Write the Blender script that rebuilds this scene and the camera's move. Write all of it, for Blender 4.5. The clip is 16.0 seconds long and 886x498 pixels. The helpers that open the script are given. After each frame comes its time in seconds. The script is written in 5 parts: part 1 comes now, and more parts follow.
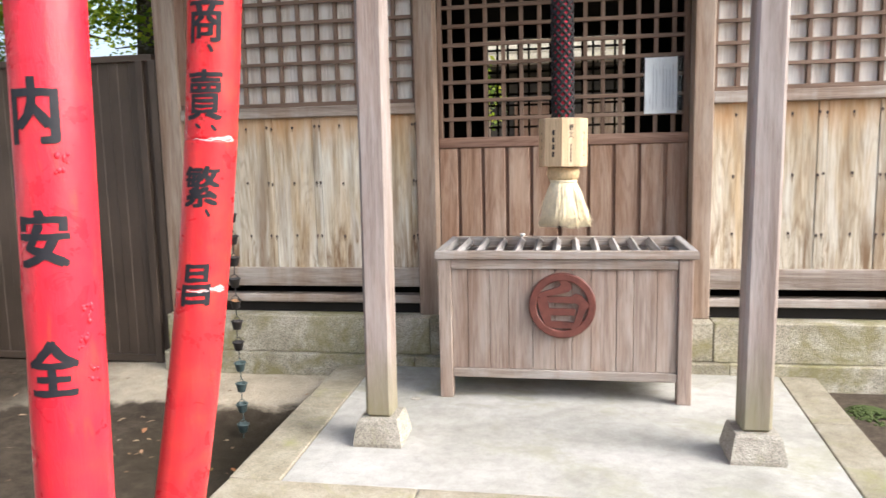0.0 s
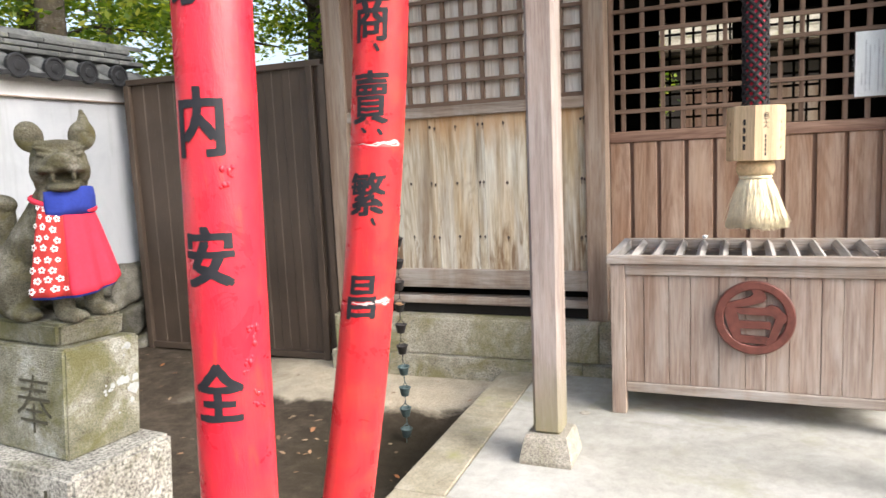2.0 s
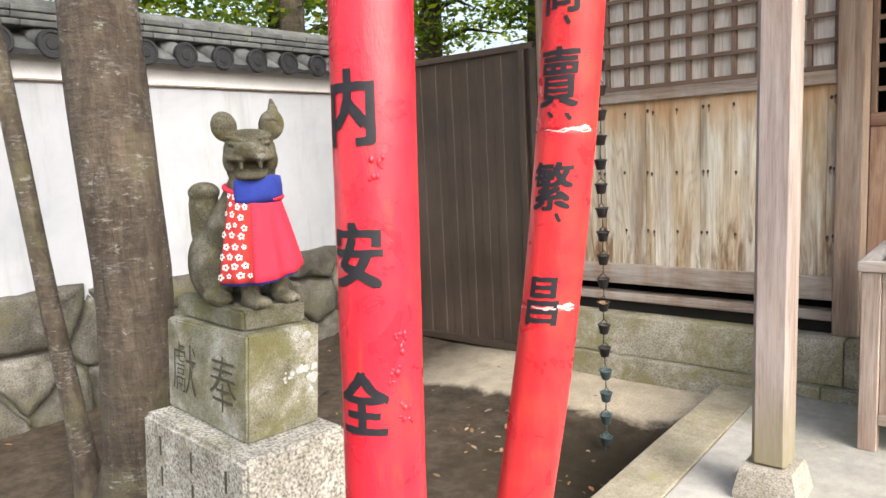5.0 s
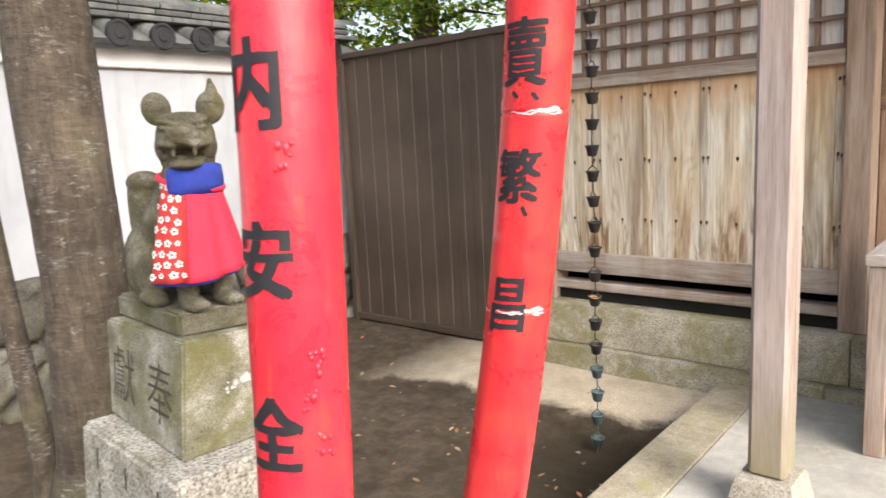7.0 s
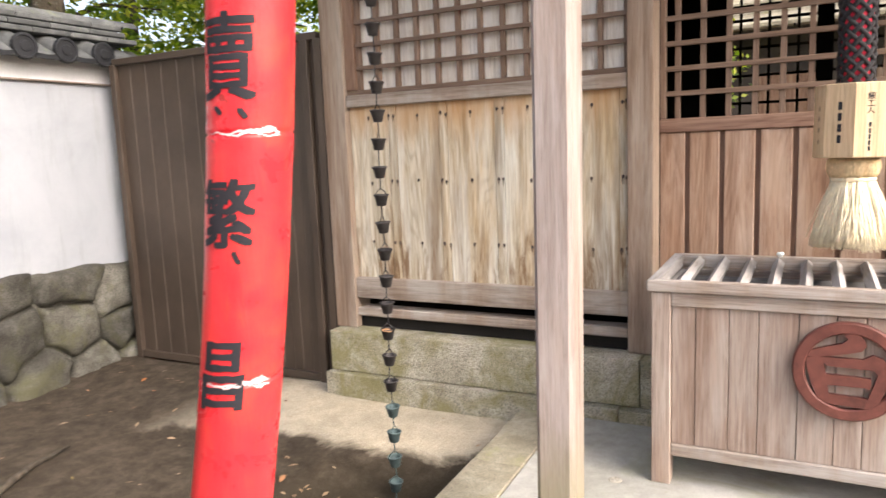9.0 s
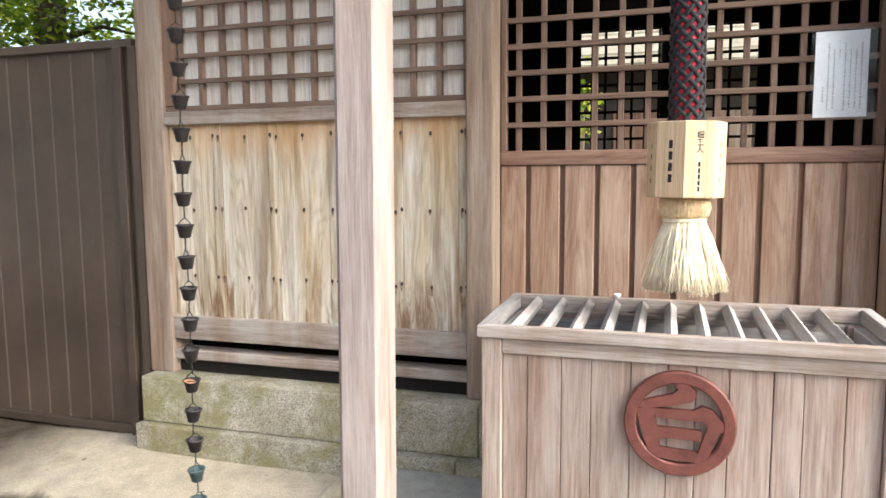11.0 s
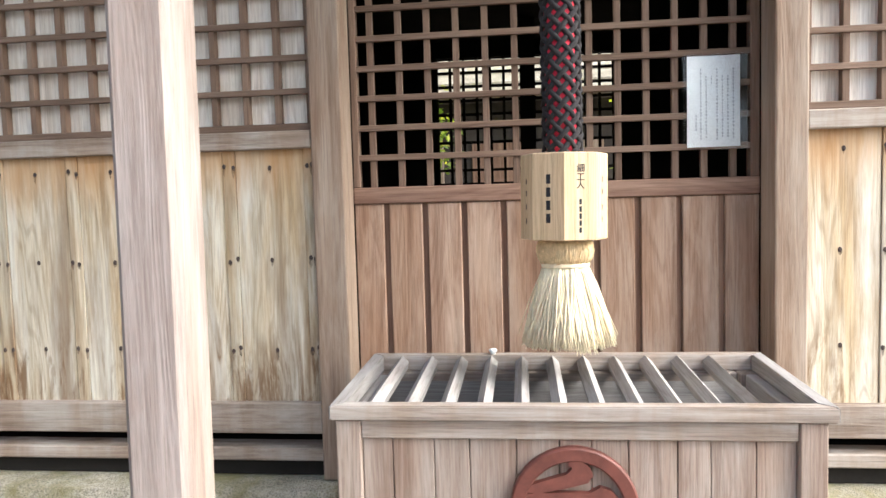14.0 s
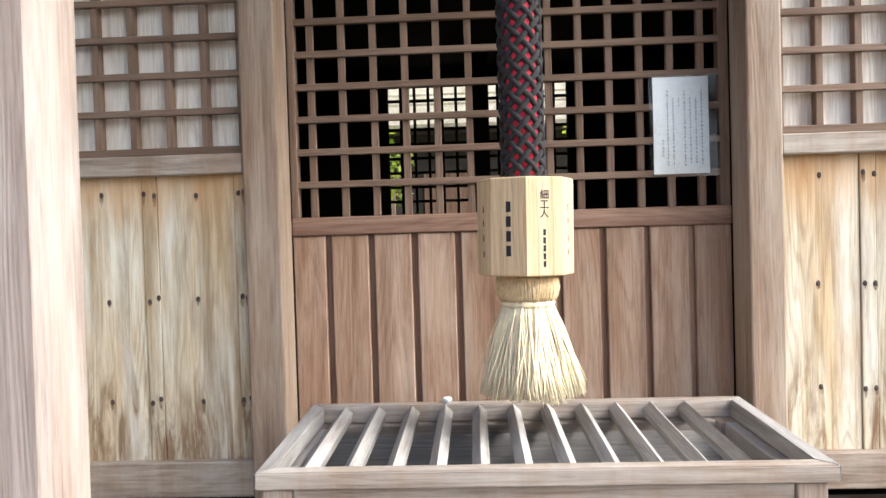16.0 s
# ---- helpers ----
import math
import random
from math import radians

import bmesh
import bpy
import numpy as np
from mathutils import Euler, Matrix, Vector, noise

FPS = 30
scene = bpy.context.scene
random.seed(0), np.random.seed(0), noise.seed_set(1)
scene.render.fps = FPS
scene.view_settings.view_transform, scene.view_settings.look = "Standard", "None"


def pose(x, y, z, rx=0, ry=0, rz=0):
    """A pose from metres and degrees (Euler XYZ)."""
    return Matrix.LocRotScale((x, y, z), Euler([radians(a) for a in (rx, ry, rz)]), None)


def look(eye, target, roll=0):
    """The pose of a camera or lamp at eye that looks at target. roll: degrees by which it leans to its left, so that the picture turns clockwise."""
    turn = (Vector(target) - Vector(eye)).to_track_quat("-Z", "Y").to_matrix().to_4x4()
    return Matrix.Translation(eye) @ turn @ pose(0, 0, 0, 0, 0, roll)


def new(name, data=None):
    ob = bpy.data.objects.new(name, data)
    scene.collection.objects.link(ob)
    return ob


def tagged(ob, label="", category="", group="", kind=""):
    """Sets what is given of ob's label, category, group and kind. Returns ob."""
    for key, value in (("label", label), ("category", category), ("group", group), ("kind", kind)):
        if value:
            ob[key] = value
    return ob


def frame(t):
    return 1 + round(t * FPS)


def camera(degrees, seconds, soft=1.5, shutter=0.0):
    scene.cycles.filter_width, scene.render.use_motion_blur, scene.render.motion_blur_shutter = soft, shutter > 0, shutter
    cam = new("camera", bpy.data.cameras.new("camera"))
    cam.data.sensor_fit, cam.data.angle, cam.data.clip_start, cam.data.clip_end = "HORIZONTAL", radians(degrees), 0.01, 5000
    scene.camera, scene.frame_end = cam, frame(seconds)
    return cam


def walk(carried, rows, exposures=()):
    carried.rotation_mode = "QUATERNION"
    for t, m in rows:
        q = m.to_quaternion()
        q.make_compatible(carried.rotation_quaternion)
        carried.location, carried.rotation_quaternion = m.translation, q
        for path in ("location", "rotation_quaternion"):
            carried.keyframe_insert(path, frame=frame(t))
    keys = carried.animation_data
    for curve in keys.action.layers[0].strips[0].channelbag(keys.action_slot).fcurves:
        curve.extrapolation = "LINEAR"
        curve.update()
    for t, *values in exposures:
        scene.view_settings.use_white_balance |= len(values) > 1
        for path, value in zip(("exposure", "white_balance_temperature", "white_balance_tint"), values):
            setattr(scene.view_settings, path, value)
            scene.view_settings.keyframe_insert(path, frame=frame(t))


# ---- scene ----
cam = camera(63.9, 16.0, shutter=0.4)
PATH = [
    (0, (0.435, 0.001, 1.6), (0.094, 1.956, 1.348), -1.3),
    (0.5, (0.397, 0.064, 1.601), (-0.063, 1.994, 1.348), -1.7),
    (1, (0.368, 0.113, 1.613), (-0.194, 2.016, 1.36), -2.1),
    (1.5, (0.339, 0.167, 1.63), (-0.333, 2.033, 1.376), -2.4),
    (2, (0.319, 0.213, 1.626), (-0.444, 2.045, 1.374), -2.7),
    (2.5, (0.304, 0.259, 1.627), (-0.557, 2.047, 1.376), -2.8),
    (3, (0.299, 0.293, 1.621), (-0.652, 2.036, 1.374), -2.9),
    (3.5, (0.293, 0.332, 1.621), (-0.756, 2.017, 1.374), -2.9),
    (4, (0.295, 0.376, 1.624), (-0.846, 2.001, 1.379), -2.9),
    (4.5, (0.301, 0.426, 1.626), (-0.934, 1.979, 1.38), -2.8),
    (4.7, (0.306, 0.444, 1.626), (-0.961, 1.971, 1.379), -2.9),
    (6.8, (0.268, 0.7, 1.623), (-1.056, 2.169, 1.328), -2.9),
    (7, (0.266, 0.734, 1.619), (-1.037, 2.222, 1.322), -2.9),
    (7.5, (0.254, 0.844, 1.615), (-0.968, 2.399, 1.321), -2.9),
    (8, (0.25, 0.947, 1.63), (-0.885, 2.567, 1.337), -2.8),
    (8.5, (0.254, 1.054, 1.633), (-0.768, 2.749, 1.347), -2.6),
    (9, (0.26, 1.161, 1.634), (-0.655, 2.917, 1.357), -2.3),
    (9.5, (0.284, 1.264, 1.631), (-0.52, 3.076, 1.364), -1.8),
    (9.7, (0.291, 1.304, 1.632), (-0.474, 3.133, 1.37), -1.5),
    (11.8, (0.367, 1.695, 1.647), (-0.122, 3.625, 1.462), -0.5),
    (12, (0.345, 1.717, 1.652), (-0.109, 3.656, 1.47), -0.6),
    (12.5, (0.327, 1.803, 1.662), (-0.065, 3.757, 1.488), -0.9),
    (13, (0.302, 1.909, 1.659), (-0.024, 3.876, 1.5), -1.2),
    (13.5, (0.279, 2.003, 1.673), (0.007, 3.979, 1.527), -1.3),
    (14, (0.267, 2.08, 1.682), (0.044, 4.063, 1.547), -1.6),
    (14.5, (0.259, 2.149, 1.68), (0.076, 4.136, 1.555), -1.6),
    (15, (0.26, 2.237, 1.673), (0.115, 4.23, 1.574), -1.7),
    (15.5, (0.26, 2.301, 1.67), (0.142, 4.296, 1.594), -1.7),
    (16, (0.253, 2.378, 1.674), (0.164, 4.376, 1.628), -1.7),
]
EXPOSURES = [(0, .36, 6080, 11), (2.5, .42, 6230, 10), (4.5, .38, 6330, 10), (7, .42, 6480, 12), (9, .56, 6520, 14), (12, .72, 5980, 8), (13.2, .74, 5980, 8), (14.2, .62, 6000, 8), (15, .57, 6000, 8), (16, .53, 6000, 8)]
walk(cam, [(t, look(eye, target, roll)) for t, eye, target, roll in PATH], EXPOSURES)

# ---- world, sun, exposure ----
world = bpy.data.worlds.new("sky_world")
scene.world = world
world.use_nodes = True
wn, wl = world.node_tree.nodes, world.node_tree.links
wn.clear()
sky = wn.new("ShaderNodeTexSky")
sky.sky_type = "NISHITA"
sky.sun_disc = False
SUN_ELEV, SUN_AZ = 36.0, 106.0
sky.sun_elevation = radians(SUN_ELEV)
sky.sun_rotation = radians(SUN_AZ)
sky.air_density, sky.dust_density, sky.ozone_density = 1.0, 6.0, 1.0
haze = wn.new("ShaderNodeHueSaturation")
haze.inputs["Saturation"].default_value = 0.75
bg = wn.new("ShaderNodeBackground")
bg.inputs["Strength"].default_value = 0.34
wout = wn.new("ShaderNodeOutputWorld")
wl.new(sky.outputs[0], haze.inputs["Color"])
wl.new(haze.outputs[0], bg.inputs["Color"])
wl.new(bg.outputs[0], wout.inputs["Surface"])
sun = new("sun", bpy.data.lights.new("sun", "SUN"))
sun.data.energy, sun.data.angle, sun.data.color = 1.7, radians(36), (1.0, 0.98, 0.97)
sun_dir = Vector((math.sin(radians(SUN_AZ)) * math.cos(radians(SUN_ELEV)), math.cos(radians(SUN_AZ)) * math.cos(radians(SUN_ELEV)), math.sin(radians(SUN_ELEV))))
sun.matrix_world = look(sun_dir * 30, (0, 0, 0))


# ---- materials ----
def nodes_of(name):
    m = bpy.data.materials.new(name)
    m.use_nodes = True
    nt = m.node_tree
    return m, nt, nt.nodes["Principled BSDF"]


def coords(nt, scale, spread=3.0, world=False):
    """Object coordinates, shifted by each object's random number and scaled."""
    tc = nt.nodes.new("ShaderNodeTexCoord")
    info = nt.nodes.new("ShaderNodeObjectInfo")
    mul = nt.nodes.new("ShaderNodeVectorMath")
    mul.operation = "SCALE"
    mul.inputs[0].default_value = (spread, spread * 1.7, spread * 2.3)
    nt.links.new(info.outputs["Random"], mul.inputs["Scale"])
    add = nt.nodes.new("ShaderNodeVectorMath")
    add.operation = "ADD"
    nt.links.new(tc.outputs["Object"], add.inputs[0])
    nt.links.new(mul.outputs[0], add.inputs[1])
    mp = nt.nodes.new("ShaderNodeMapping")
    mp.inputs["Scale"].default_value = scale
    nt.links.new(add.outputs[0], mp.inputs["Vector"])
    return mp.outputs[0], info


def noise_tex(nt, vec, scale, detail=6, rough=0.55, dist=0.0):
    n = nt.nodes.new("ShaderNodeTexNoise")
    n.inputs["Scale"].default_value = scale
    n.inputs["Detail"].default_value = detail
    n.inputs["Roughness"].default_value = rough
    n.inputs["Distortion"].default_value = dist
    nt.links.new(vec, n.inputs["Vector"])
    return n.outputs["Fac"]


def ramp(nt, fac, stops):
    r = nt.nodes.new("ShaderNodeValToRGB")
    el = r.color_ramp.elements
    while len(el) < len(stops):
        el.new(0.5)
    for e, (p, c) in zip(el, stops):
        e.position = p
        e.color = (*c, 1) if len(c) == 3 else c
    nt.links.new(fac, r.inputs["Fac"])
    return r.outputs["Color"]


def mixc(nt, a, b, fac, mode="MIX"):
    m = nt.nodes.new("ShaderNodeMix")
    m.data_type, m.blend_type = "RGBA", mode
    for sock, v in ((m.inputs[6], a), (m.inputs[7], b), (m.inputs[0], fac)):
        if isinstance(v, (int, float)):
            sock.default_value = v
        elif isinstance(v, tuple):
            sock.default_value = (*v, 1)
        else:
            nt.links.new(v, sock)
    return m.outputs[2]


def bump(nt, bsdf, fac, strength, dist=0.01):
    b = nt.nodes.new("ShaderNodeBump")
    b.inputs["Strength"].default_value = strength
    b.inputs["Distance"].default_value = dist
    nt.links.new(fac, b.inputs["Height"])
    nt.links.new(b.outputs[0], bsdf.inputs["Normal"])


def tint_by_object(nt, col, info, amount):
    """Each object a little lighter or darker than the next."""
    mr = nt.nodes.new("ShaderNodeMapRange")
    mr.inputs["To Min"].default_value, mr.inputs["To Max"].default_value = 1 - amount, 1 + amount
    nt.links.new(info.outputs["Random"], mr.inputs["Value"])
    h = nt.nodes.new("ShaderNodeHueSaturation")
    nt.links.new(mr.outputs[0], h.inputs["Value"])
    nt.links.new(col, h.inputs["Color"])
    return h.outputs[0]


def wood(name, dark, mid, light, axis="z", worn=None, worn_amount=0.5, rough=0.75, tint=0.12, stain=None, stain_at=0.62, streak=0.5, figure=0.5, grey=0.36, patch=(3.0, 0.55, 4.0), unbleached=None, mottle=None, algae=None):
    """Weathered timber: fibres and growth lines along the axis, wear patches, dark streaks and stains."""
    m, nt, p = nodes_of(name)

    def faded(c):
        if c is None:
            return None
        lum = 0.3 * c[0] + 0.6 * c[1] + 0.1 * c[2]
        return tuple(v + (lum - v) * grey for v in c)
    dark, mid, light, worn, stain = [faded(c) for c in (dark, mid, light, worn, stain)]

    def along(across, length, spread=3.0):
        s = {"x": (length, across, across), "y": (across, length, across), "z": (across, across, length)}[axis]
        return coords(nt, s, spread)
    v, info = along(55, 1.8)
    fine = noise_tex(nt, v, 3.0, 8, 0.68)
    v2, _ = along(11.0, 0.5)
    fig = noise_tex(nt, v2, 1.6, 5, 0.55, 0.6)
    # growth lines: contours of a slow stretched field
    v3, _ = along(5.0, 0.4, 5.0)
    field = noise_tex(nt, v3, 1.5, 2, 0.4, 0.3)
    mul = nt.nodes.new("ShaderNodeMath")
    mul.operation = "MULTIPLY"
    mul.inputs[1].default_value = 95.0
    nt.links.new(field, mul.inputs[0])
    sn = nt.nodes.new("ShaderNodeMath")
    sn.operation = "SINE"
    nt.links.new(mul.outputs[0], sn.inputs[0])
    mr = nt.nodes.new("ShaderNodeMapRange")
    mr.inputs["From Min"].default_value = -1.0
    nt.links.new(sn.outputs[0], mr.inputs["Value"])
    col = ramp(nt, fig, [(0.3, dark), (0.5, mid), (0.72, light)])
    lines = ramp(nt, mr.outputs[0], [(0.0, (1.08, 1.08, 1.08)), (0.6, (1.0, 1.0, 1.0)), (0.95, (0.68, 0.6, 0.54))])
    col = mixc(nt, col, lines, figure, "MULTIPLY")
    col = mixc(nt, col, ramp(nt, fine, [(0.3, (0.42, 0.37, 0.34)), (0.52, (1, 1, 1)), (0.75, (1.22, 1.22, 1.22))]), 0.6, "MULTIPLY")
    if worn:
        v4, _ = along(*patch)
        w = noise_tex(nt, v4, 2.6, 8, 0.68, 0.2)
        col = mixc(nt, col, worn, ramp(nt, w, [(0.47, (0, 0, 0)), (0.62, (worn_amount,) * 3)]))
    if stain:
        v5, _ = along(patch[0] * 1.2, patch[1] * 0.8, patch[2] * 1.5)
        w = noise_tex(nt, v5, 2.3, 7, 0.66, 0.15)
        col = mixc(nt, col, stain, ramp(nt, w, [(stain_at - 0.1, (0, 0, 0)), (stain_at + 0.06, (0.85,) * 3)]))
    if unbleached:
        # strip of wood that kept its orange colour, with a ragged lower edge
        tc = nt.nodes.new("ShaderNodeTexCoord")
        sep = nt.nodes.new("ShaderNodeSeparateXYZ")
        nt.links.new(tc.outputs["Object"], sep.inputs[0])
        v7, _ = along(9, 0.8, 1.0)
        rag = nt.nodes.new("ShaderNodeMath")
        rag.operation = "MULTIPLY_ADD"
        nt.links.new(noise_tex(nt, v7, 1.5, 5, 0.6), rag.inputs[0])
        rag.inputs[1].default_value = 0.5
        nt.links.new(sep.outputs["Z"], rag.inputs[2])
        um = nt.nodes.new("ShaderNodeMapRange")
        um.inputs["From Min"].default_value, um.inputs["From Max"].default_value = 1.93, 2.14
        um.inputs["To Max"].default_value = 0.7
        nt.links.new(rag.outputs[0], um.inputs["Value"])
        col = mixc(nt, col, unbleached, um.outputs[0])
        # damp brown stain creeping up from the waist beam
        dm = nt.nodes.new("ShaderNodeMapRange")
        dm.inputs["From Min"].default_value, dm.inputs["From Max"].default_value = 1.48, 1.2
        nt.links.new(rag.outputs[0], dm.inputs["Value"])
        tcd = nt.nodes.new("ShaderNodeTexCoord")
        mpd = nt.nodes.new("ShaderNodeMapping")
        mpd.inputs["Scale"].default_value = (9.0, 9.0, 1.3)
        nt.links.new(tcd.outputs["Object"], mpd.inputs["Vector"])
        runs = ramp(nt, noise_tex(nt, mpd.outputs[0], 1.5, 7, 0.7, 0.9), [(0.47, (0, 0, 0)), (0.6, (0.9,) * 3)])
        col = mixc(nt, col, (0.17, 0.1, 0.05), mixc(nt, runs, dm.outputs[0], 1.0, "MULTIPLY"))
    v6, _ = along(24, 0.6, 2.0)
    st = noise_tex(nt, v6, 2.4, 5, 0.6)
    col = mixc(nt, col, tuple(c * 0.45 for c in dark), ramp(nt, st, [(0.6, (0, 0, 0)), (0.74, (streak,) * 3)]))
    if mottle:
        # broad uneven browning that runs from board to board
        tc2 = nt.nodes.new("ShaderNodeTexCoord")
        mp2 = nt.nodes.new("ShaderNodeMapping")
        mp2.inputs["Scale"].default_value = (3.6, 3.6, 0.55)
        nt.links.new(tc2.outputs["Object"], mp2.inputs["Vector"])
        w = noise_tex(nt, mp2.outputs[0], 1.3, 6, 0.66, 0.3)
        col = mixc(nt, col, mottle, ramp(nt, w, [(0.44, (0, 0, 0)), (0.62, (0.9,) * 3)]), "MULTIPLY")
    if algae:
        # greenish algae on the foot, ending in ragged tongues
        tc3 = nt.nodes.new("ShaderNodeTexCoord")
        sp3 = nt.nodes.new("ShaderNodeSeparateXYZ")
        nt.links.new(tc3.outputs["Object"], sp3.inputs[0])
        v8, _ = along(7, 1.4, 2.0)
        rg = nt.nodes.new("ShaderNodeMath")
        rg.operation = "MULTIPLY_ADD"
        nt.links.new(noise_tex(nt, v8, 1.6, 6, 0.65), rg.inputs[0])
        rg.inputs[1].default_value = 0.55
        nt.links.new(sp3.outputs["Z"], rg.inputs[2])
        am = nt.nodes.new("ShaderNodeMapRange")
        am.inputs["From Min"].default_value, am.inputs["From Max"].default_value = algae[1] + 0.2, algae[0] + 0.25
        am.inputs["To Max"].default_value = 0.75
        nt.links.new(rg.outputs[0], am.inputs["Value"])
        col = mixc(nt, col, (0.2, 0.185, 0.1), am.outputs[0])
    col = tint_by_object(nt, col, info, tint)
    nt.links.new(col, p.inputs["Base Color"])
    p.inputs["Roughness"].default_value = rough
    p.inputs["Specular IOR Level"].default_value = 0.3
    hsum = nt.nodes.new("ShaderNodeMath")
    hsum.operation = "MULTIPLY_ADD"
    nt.links.new(mr.outputs[0], hsum.inputs[0])
    hsum.inputs[1].default_value = -0.25
    nt.links.new(fine, hsum.inputs[2])
    bump(nt, p, hsum.outputs[0], 0.4, 0.004)
    return m


def rough_stone(name, dark, mid, light, scale=6.0, speck=0.35, speck_scale=160, moss=None, moss_at=0.6, bump_s=0.6, tint=0.1, speck_col=((0.25, 0.25, 0.25), (1, 1, 1), (1.35, 1.35, 1.35))):
    """Stone or concrete: blotches, grain specks and, if given, moss or lichen patches."""
    m, nt, p = nodes_of(name)
    v, info = coords(nt, (1, 1, 1), 7.0)
    big = noise_tex(nt, v, scale, 6, 0.6, 0.3)
    gr = noise_tex(nt, v, speck_scale, 3, 0.6)
    med = noise_tex(nt, v, scale * 6, 6, 0.7)
    col = ramp(nt, big, [(0.3, dark), (0.52, mid), (0.72, light)])
    col = mixc(nt, col, ramp(nt, med, [(0.3, (0.7, 0.7, 0.7)), (0.6, (1.08, 1.08, 1.08))]), 0.6, "MULTIPLY")
    col = mixc(nt, col, ramp(nt, gr, [(0.36, speck_col[0]), (0.5, speck_col[1]), (0.64, speck_col[2])]), speck, "MULTIPLY")
    if moss:
        w = noise_tex(nt, v, scale * 0.8, 8, 0.72, 0.5)
        f = ramp(nt, w, [(moss_at - 0.05, (0, 0, 0)), (moss_at + 0.1, (0.8,) * 3)])
        col = mixc(nt, col, moss, f)
    col = tint_by_object(nt, col, info, tint)
    nt.links.new(col, p.inputs["Base Color"])
    p.inputs["Roughness"].default_value = 0.88
    p.inputs["Specular IOR Level"].default_value = 0.25
    mx = nt.nodes.new("ShaderNodeMath")
    mx.operation = "ADD"
    nt.links.new(med, mx.inputs[0])
    nt.links.new(gr, mx.inputs[1])
    bump(nt, p, mx.outputs[0], bump_s, 0.006)
    return m


def plain(name, col, rough=0.6, var=0.15, scale=8.0, metal=0.0, bump_s=0.1, spec=0.4, fine=90):
    m, nt, p = nodes_of(name)
    v, info = coords(nt, (1, 1, 1))
    n = noise_tex(nt, v, scale, 6, 0.65)
    n2 = noise_tex(nt, v, fine, 4, 0.6)
    lo, hi = tuple(c * (1 - var) for c in col), tuple(min(1, c * (1 + var)) for c in col)
    c = ramp(nt, n, [(0.3, lo), (0.7, hi)])
    c = mixc(nt, c, ramp(nt, n2, [(0.3, (0.85, 0.85, 0.85)), (0.7, (1.1, 1.1, 1.1))]), 0.5, "MULTIPLY")
    nt.links.new(c, p.inputs["Base Color"])
    p.inputs["Roughness"].default_value = rough
    p.inputs["Metallic"].default_value = metal
    p.inputs["Specular IOR Level"].default_value = spec
    if bump_s:
        bump(nt, p, n2, bump_s, 0.003)
    return m


M_POST = wood("weathered_brown_timber", (0.238, 0.160, 0.108), (0.317, 0.230, 0.160), (0.378, 0.290, 0.212), "z", worn=(0.45, 0.385, 0.305), worn_amount=0.35, tint=0.05, streak=0.2, figure=0.2, grey=0.22, mottle=(0.8, 0.7, 0.62))
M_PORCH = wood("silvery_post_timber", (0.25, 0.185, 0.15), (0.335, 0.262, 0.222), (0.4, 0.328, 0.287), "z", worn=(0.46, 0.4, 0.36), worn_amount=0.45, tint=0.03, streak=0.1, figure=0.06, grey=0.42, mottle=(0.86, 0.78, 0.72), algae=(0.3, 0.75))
M_POST_X = wood("weathered_brown_timber_level", (0.21, 0.155, 0.11), (0.31, 0.24, 0.18), (0.4, 0.33, 0.265), "x", worn=(0.5, 0.46, 0.4), worn_amount=0.45, tint=0.05, figure=0.3, grey=0.3, mottle=(0.8, 0.7, 0.62))
M_LATT = wood("lattice_timber", (0.132, 0.085, 0.057), (0.192, 0.128, 0.090), (0.240, 0.171, 0.126), "z", tint=0.1, figure=0.2, grey=0.05)
M_LATT_X = wood("lattice_timber_level", (0.132, 0.085, 0.057), (0.192, 0.128, 0.090), (0.240, 0.171, 0.126), "x", tint=0.1, figure=0.2, grey=0.05)
M_BACK = wood("pale_backing_board", (0.66, 0.57, 0.45), (0.83, 0.76, 0.64), (0.88, 0.84, 0.76), "z", worn=(0.84, 0.8, 0.72), worn_amount=0.7, tint=0.1, grey=0.25, stain=(0.5, 0.4, 0.29), stain_at=0.66, figure=0.3)
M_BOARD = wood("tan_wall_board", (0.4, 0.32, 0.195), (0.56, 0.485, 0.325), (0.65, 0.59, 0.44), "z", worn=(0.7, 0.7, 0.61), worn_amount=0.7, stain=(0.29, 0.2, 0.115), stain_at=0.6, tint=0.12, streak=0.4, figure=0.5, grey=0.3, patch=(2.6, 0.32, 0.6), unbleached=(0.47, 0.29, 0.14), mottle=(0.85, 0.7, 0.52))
M_DOOR = wood("reddish_door_board", (0.258, 0.161, 0.106), (0.353, 0.233, 0.161), (0.421, 0.301, 0.216), "z", worn=(0.54, 0.435, 0.34), worn_amount=0.45, tint=0.09, streak=0.2, figure=0.4, grey=0.12, mottle=(0.85, 0.75, 0.66))
M_BATTEN = wood("darker_door_batten", (0.15, 0.085, 0.056), (0.21, 0.13, 0.09), (0.27, 0.18, 0.125), "z", tint=0.06, figure=0.3, grey=0.0)
M_DOOR_X = wood("reddish_door_rail", (0.16, 0.085, 0.056), (0.235, 0.137, 0.093), (0.3, 0.19, 0.135), "x", tint=0.05, figure=0.3, grey=0.1)
M_BOX = wood("grey_brown_box_board", (0.25, 0.18, 0.138), (0.34, 0.262, 0.21), (0.42, 0.345, 0.285), "z", worn=(0.47, 0.42, 0.37), worn_amount=0.4, tint=0.09, streak=0.18, figure=0.28, grey=0.2, mottle=(0.84, 0.74, 0.67))
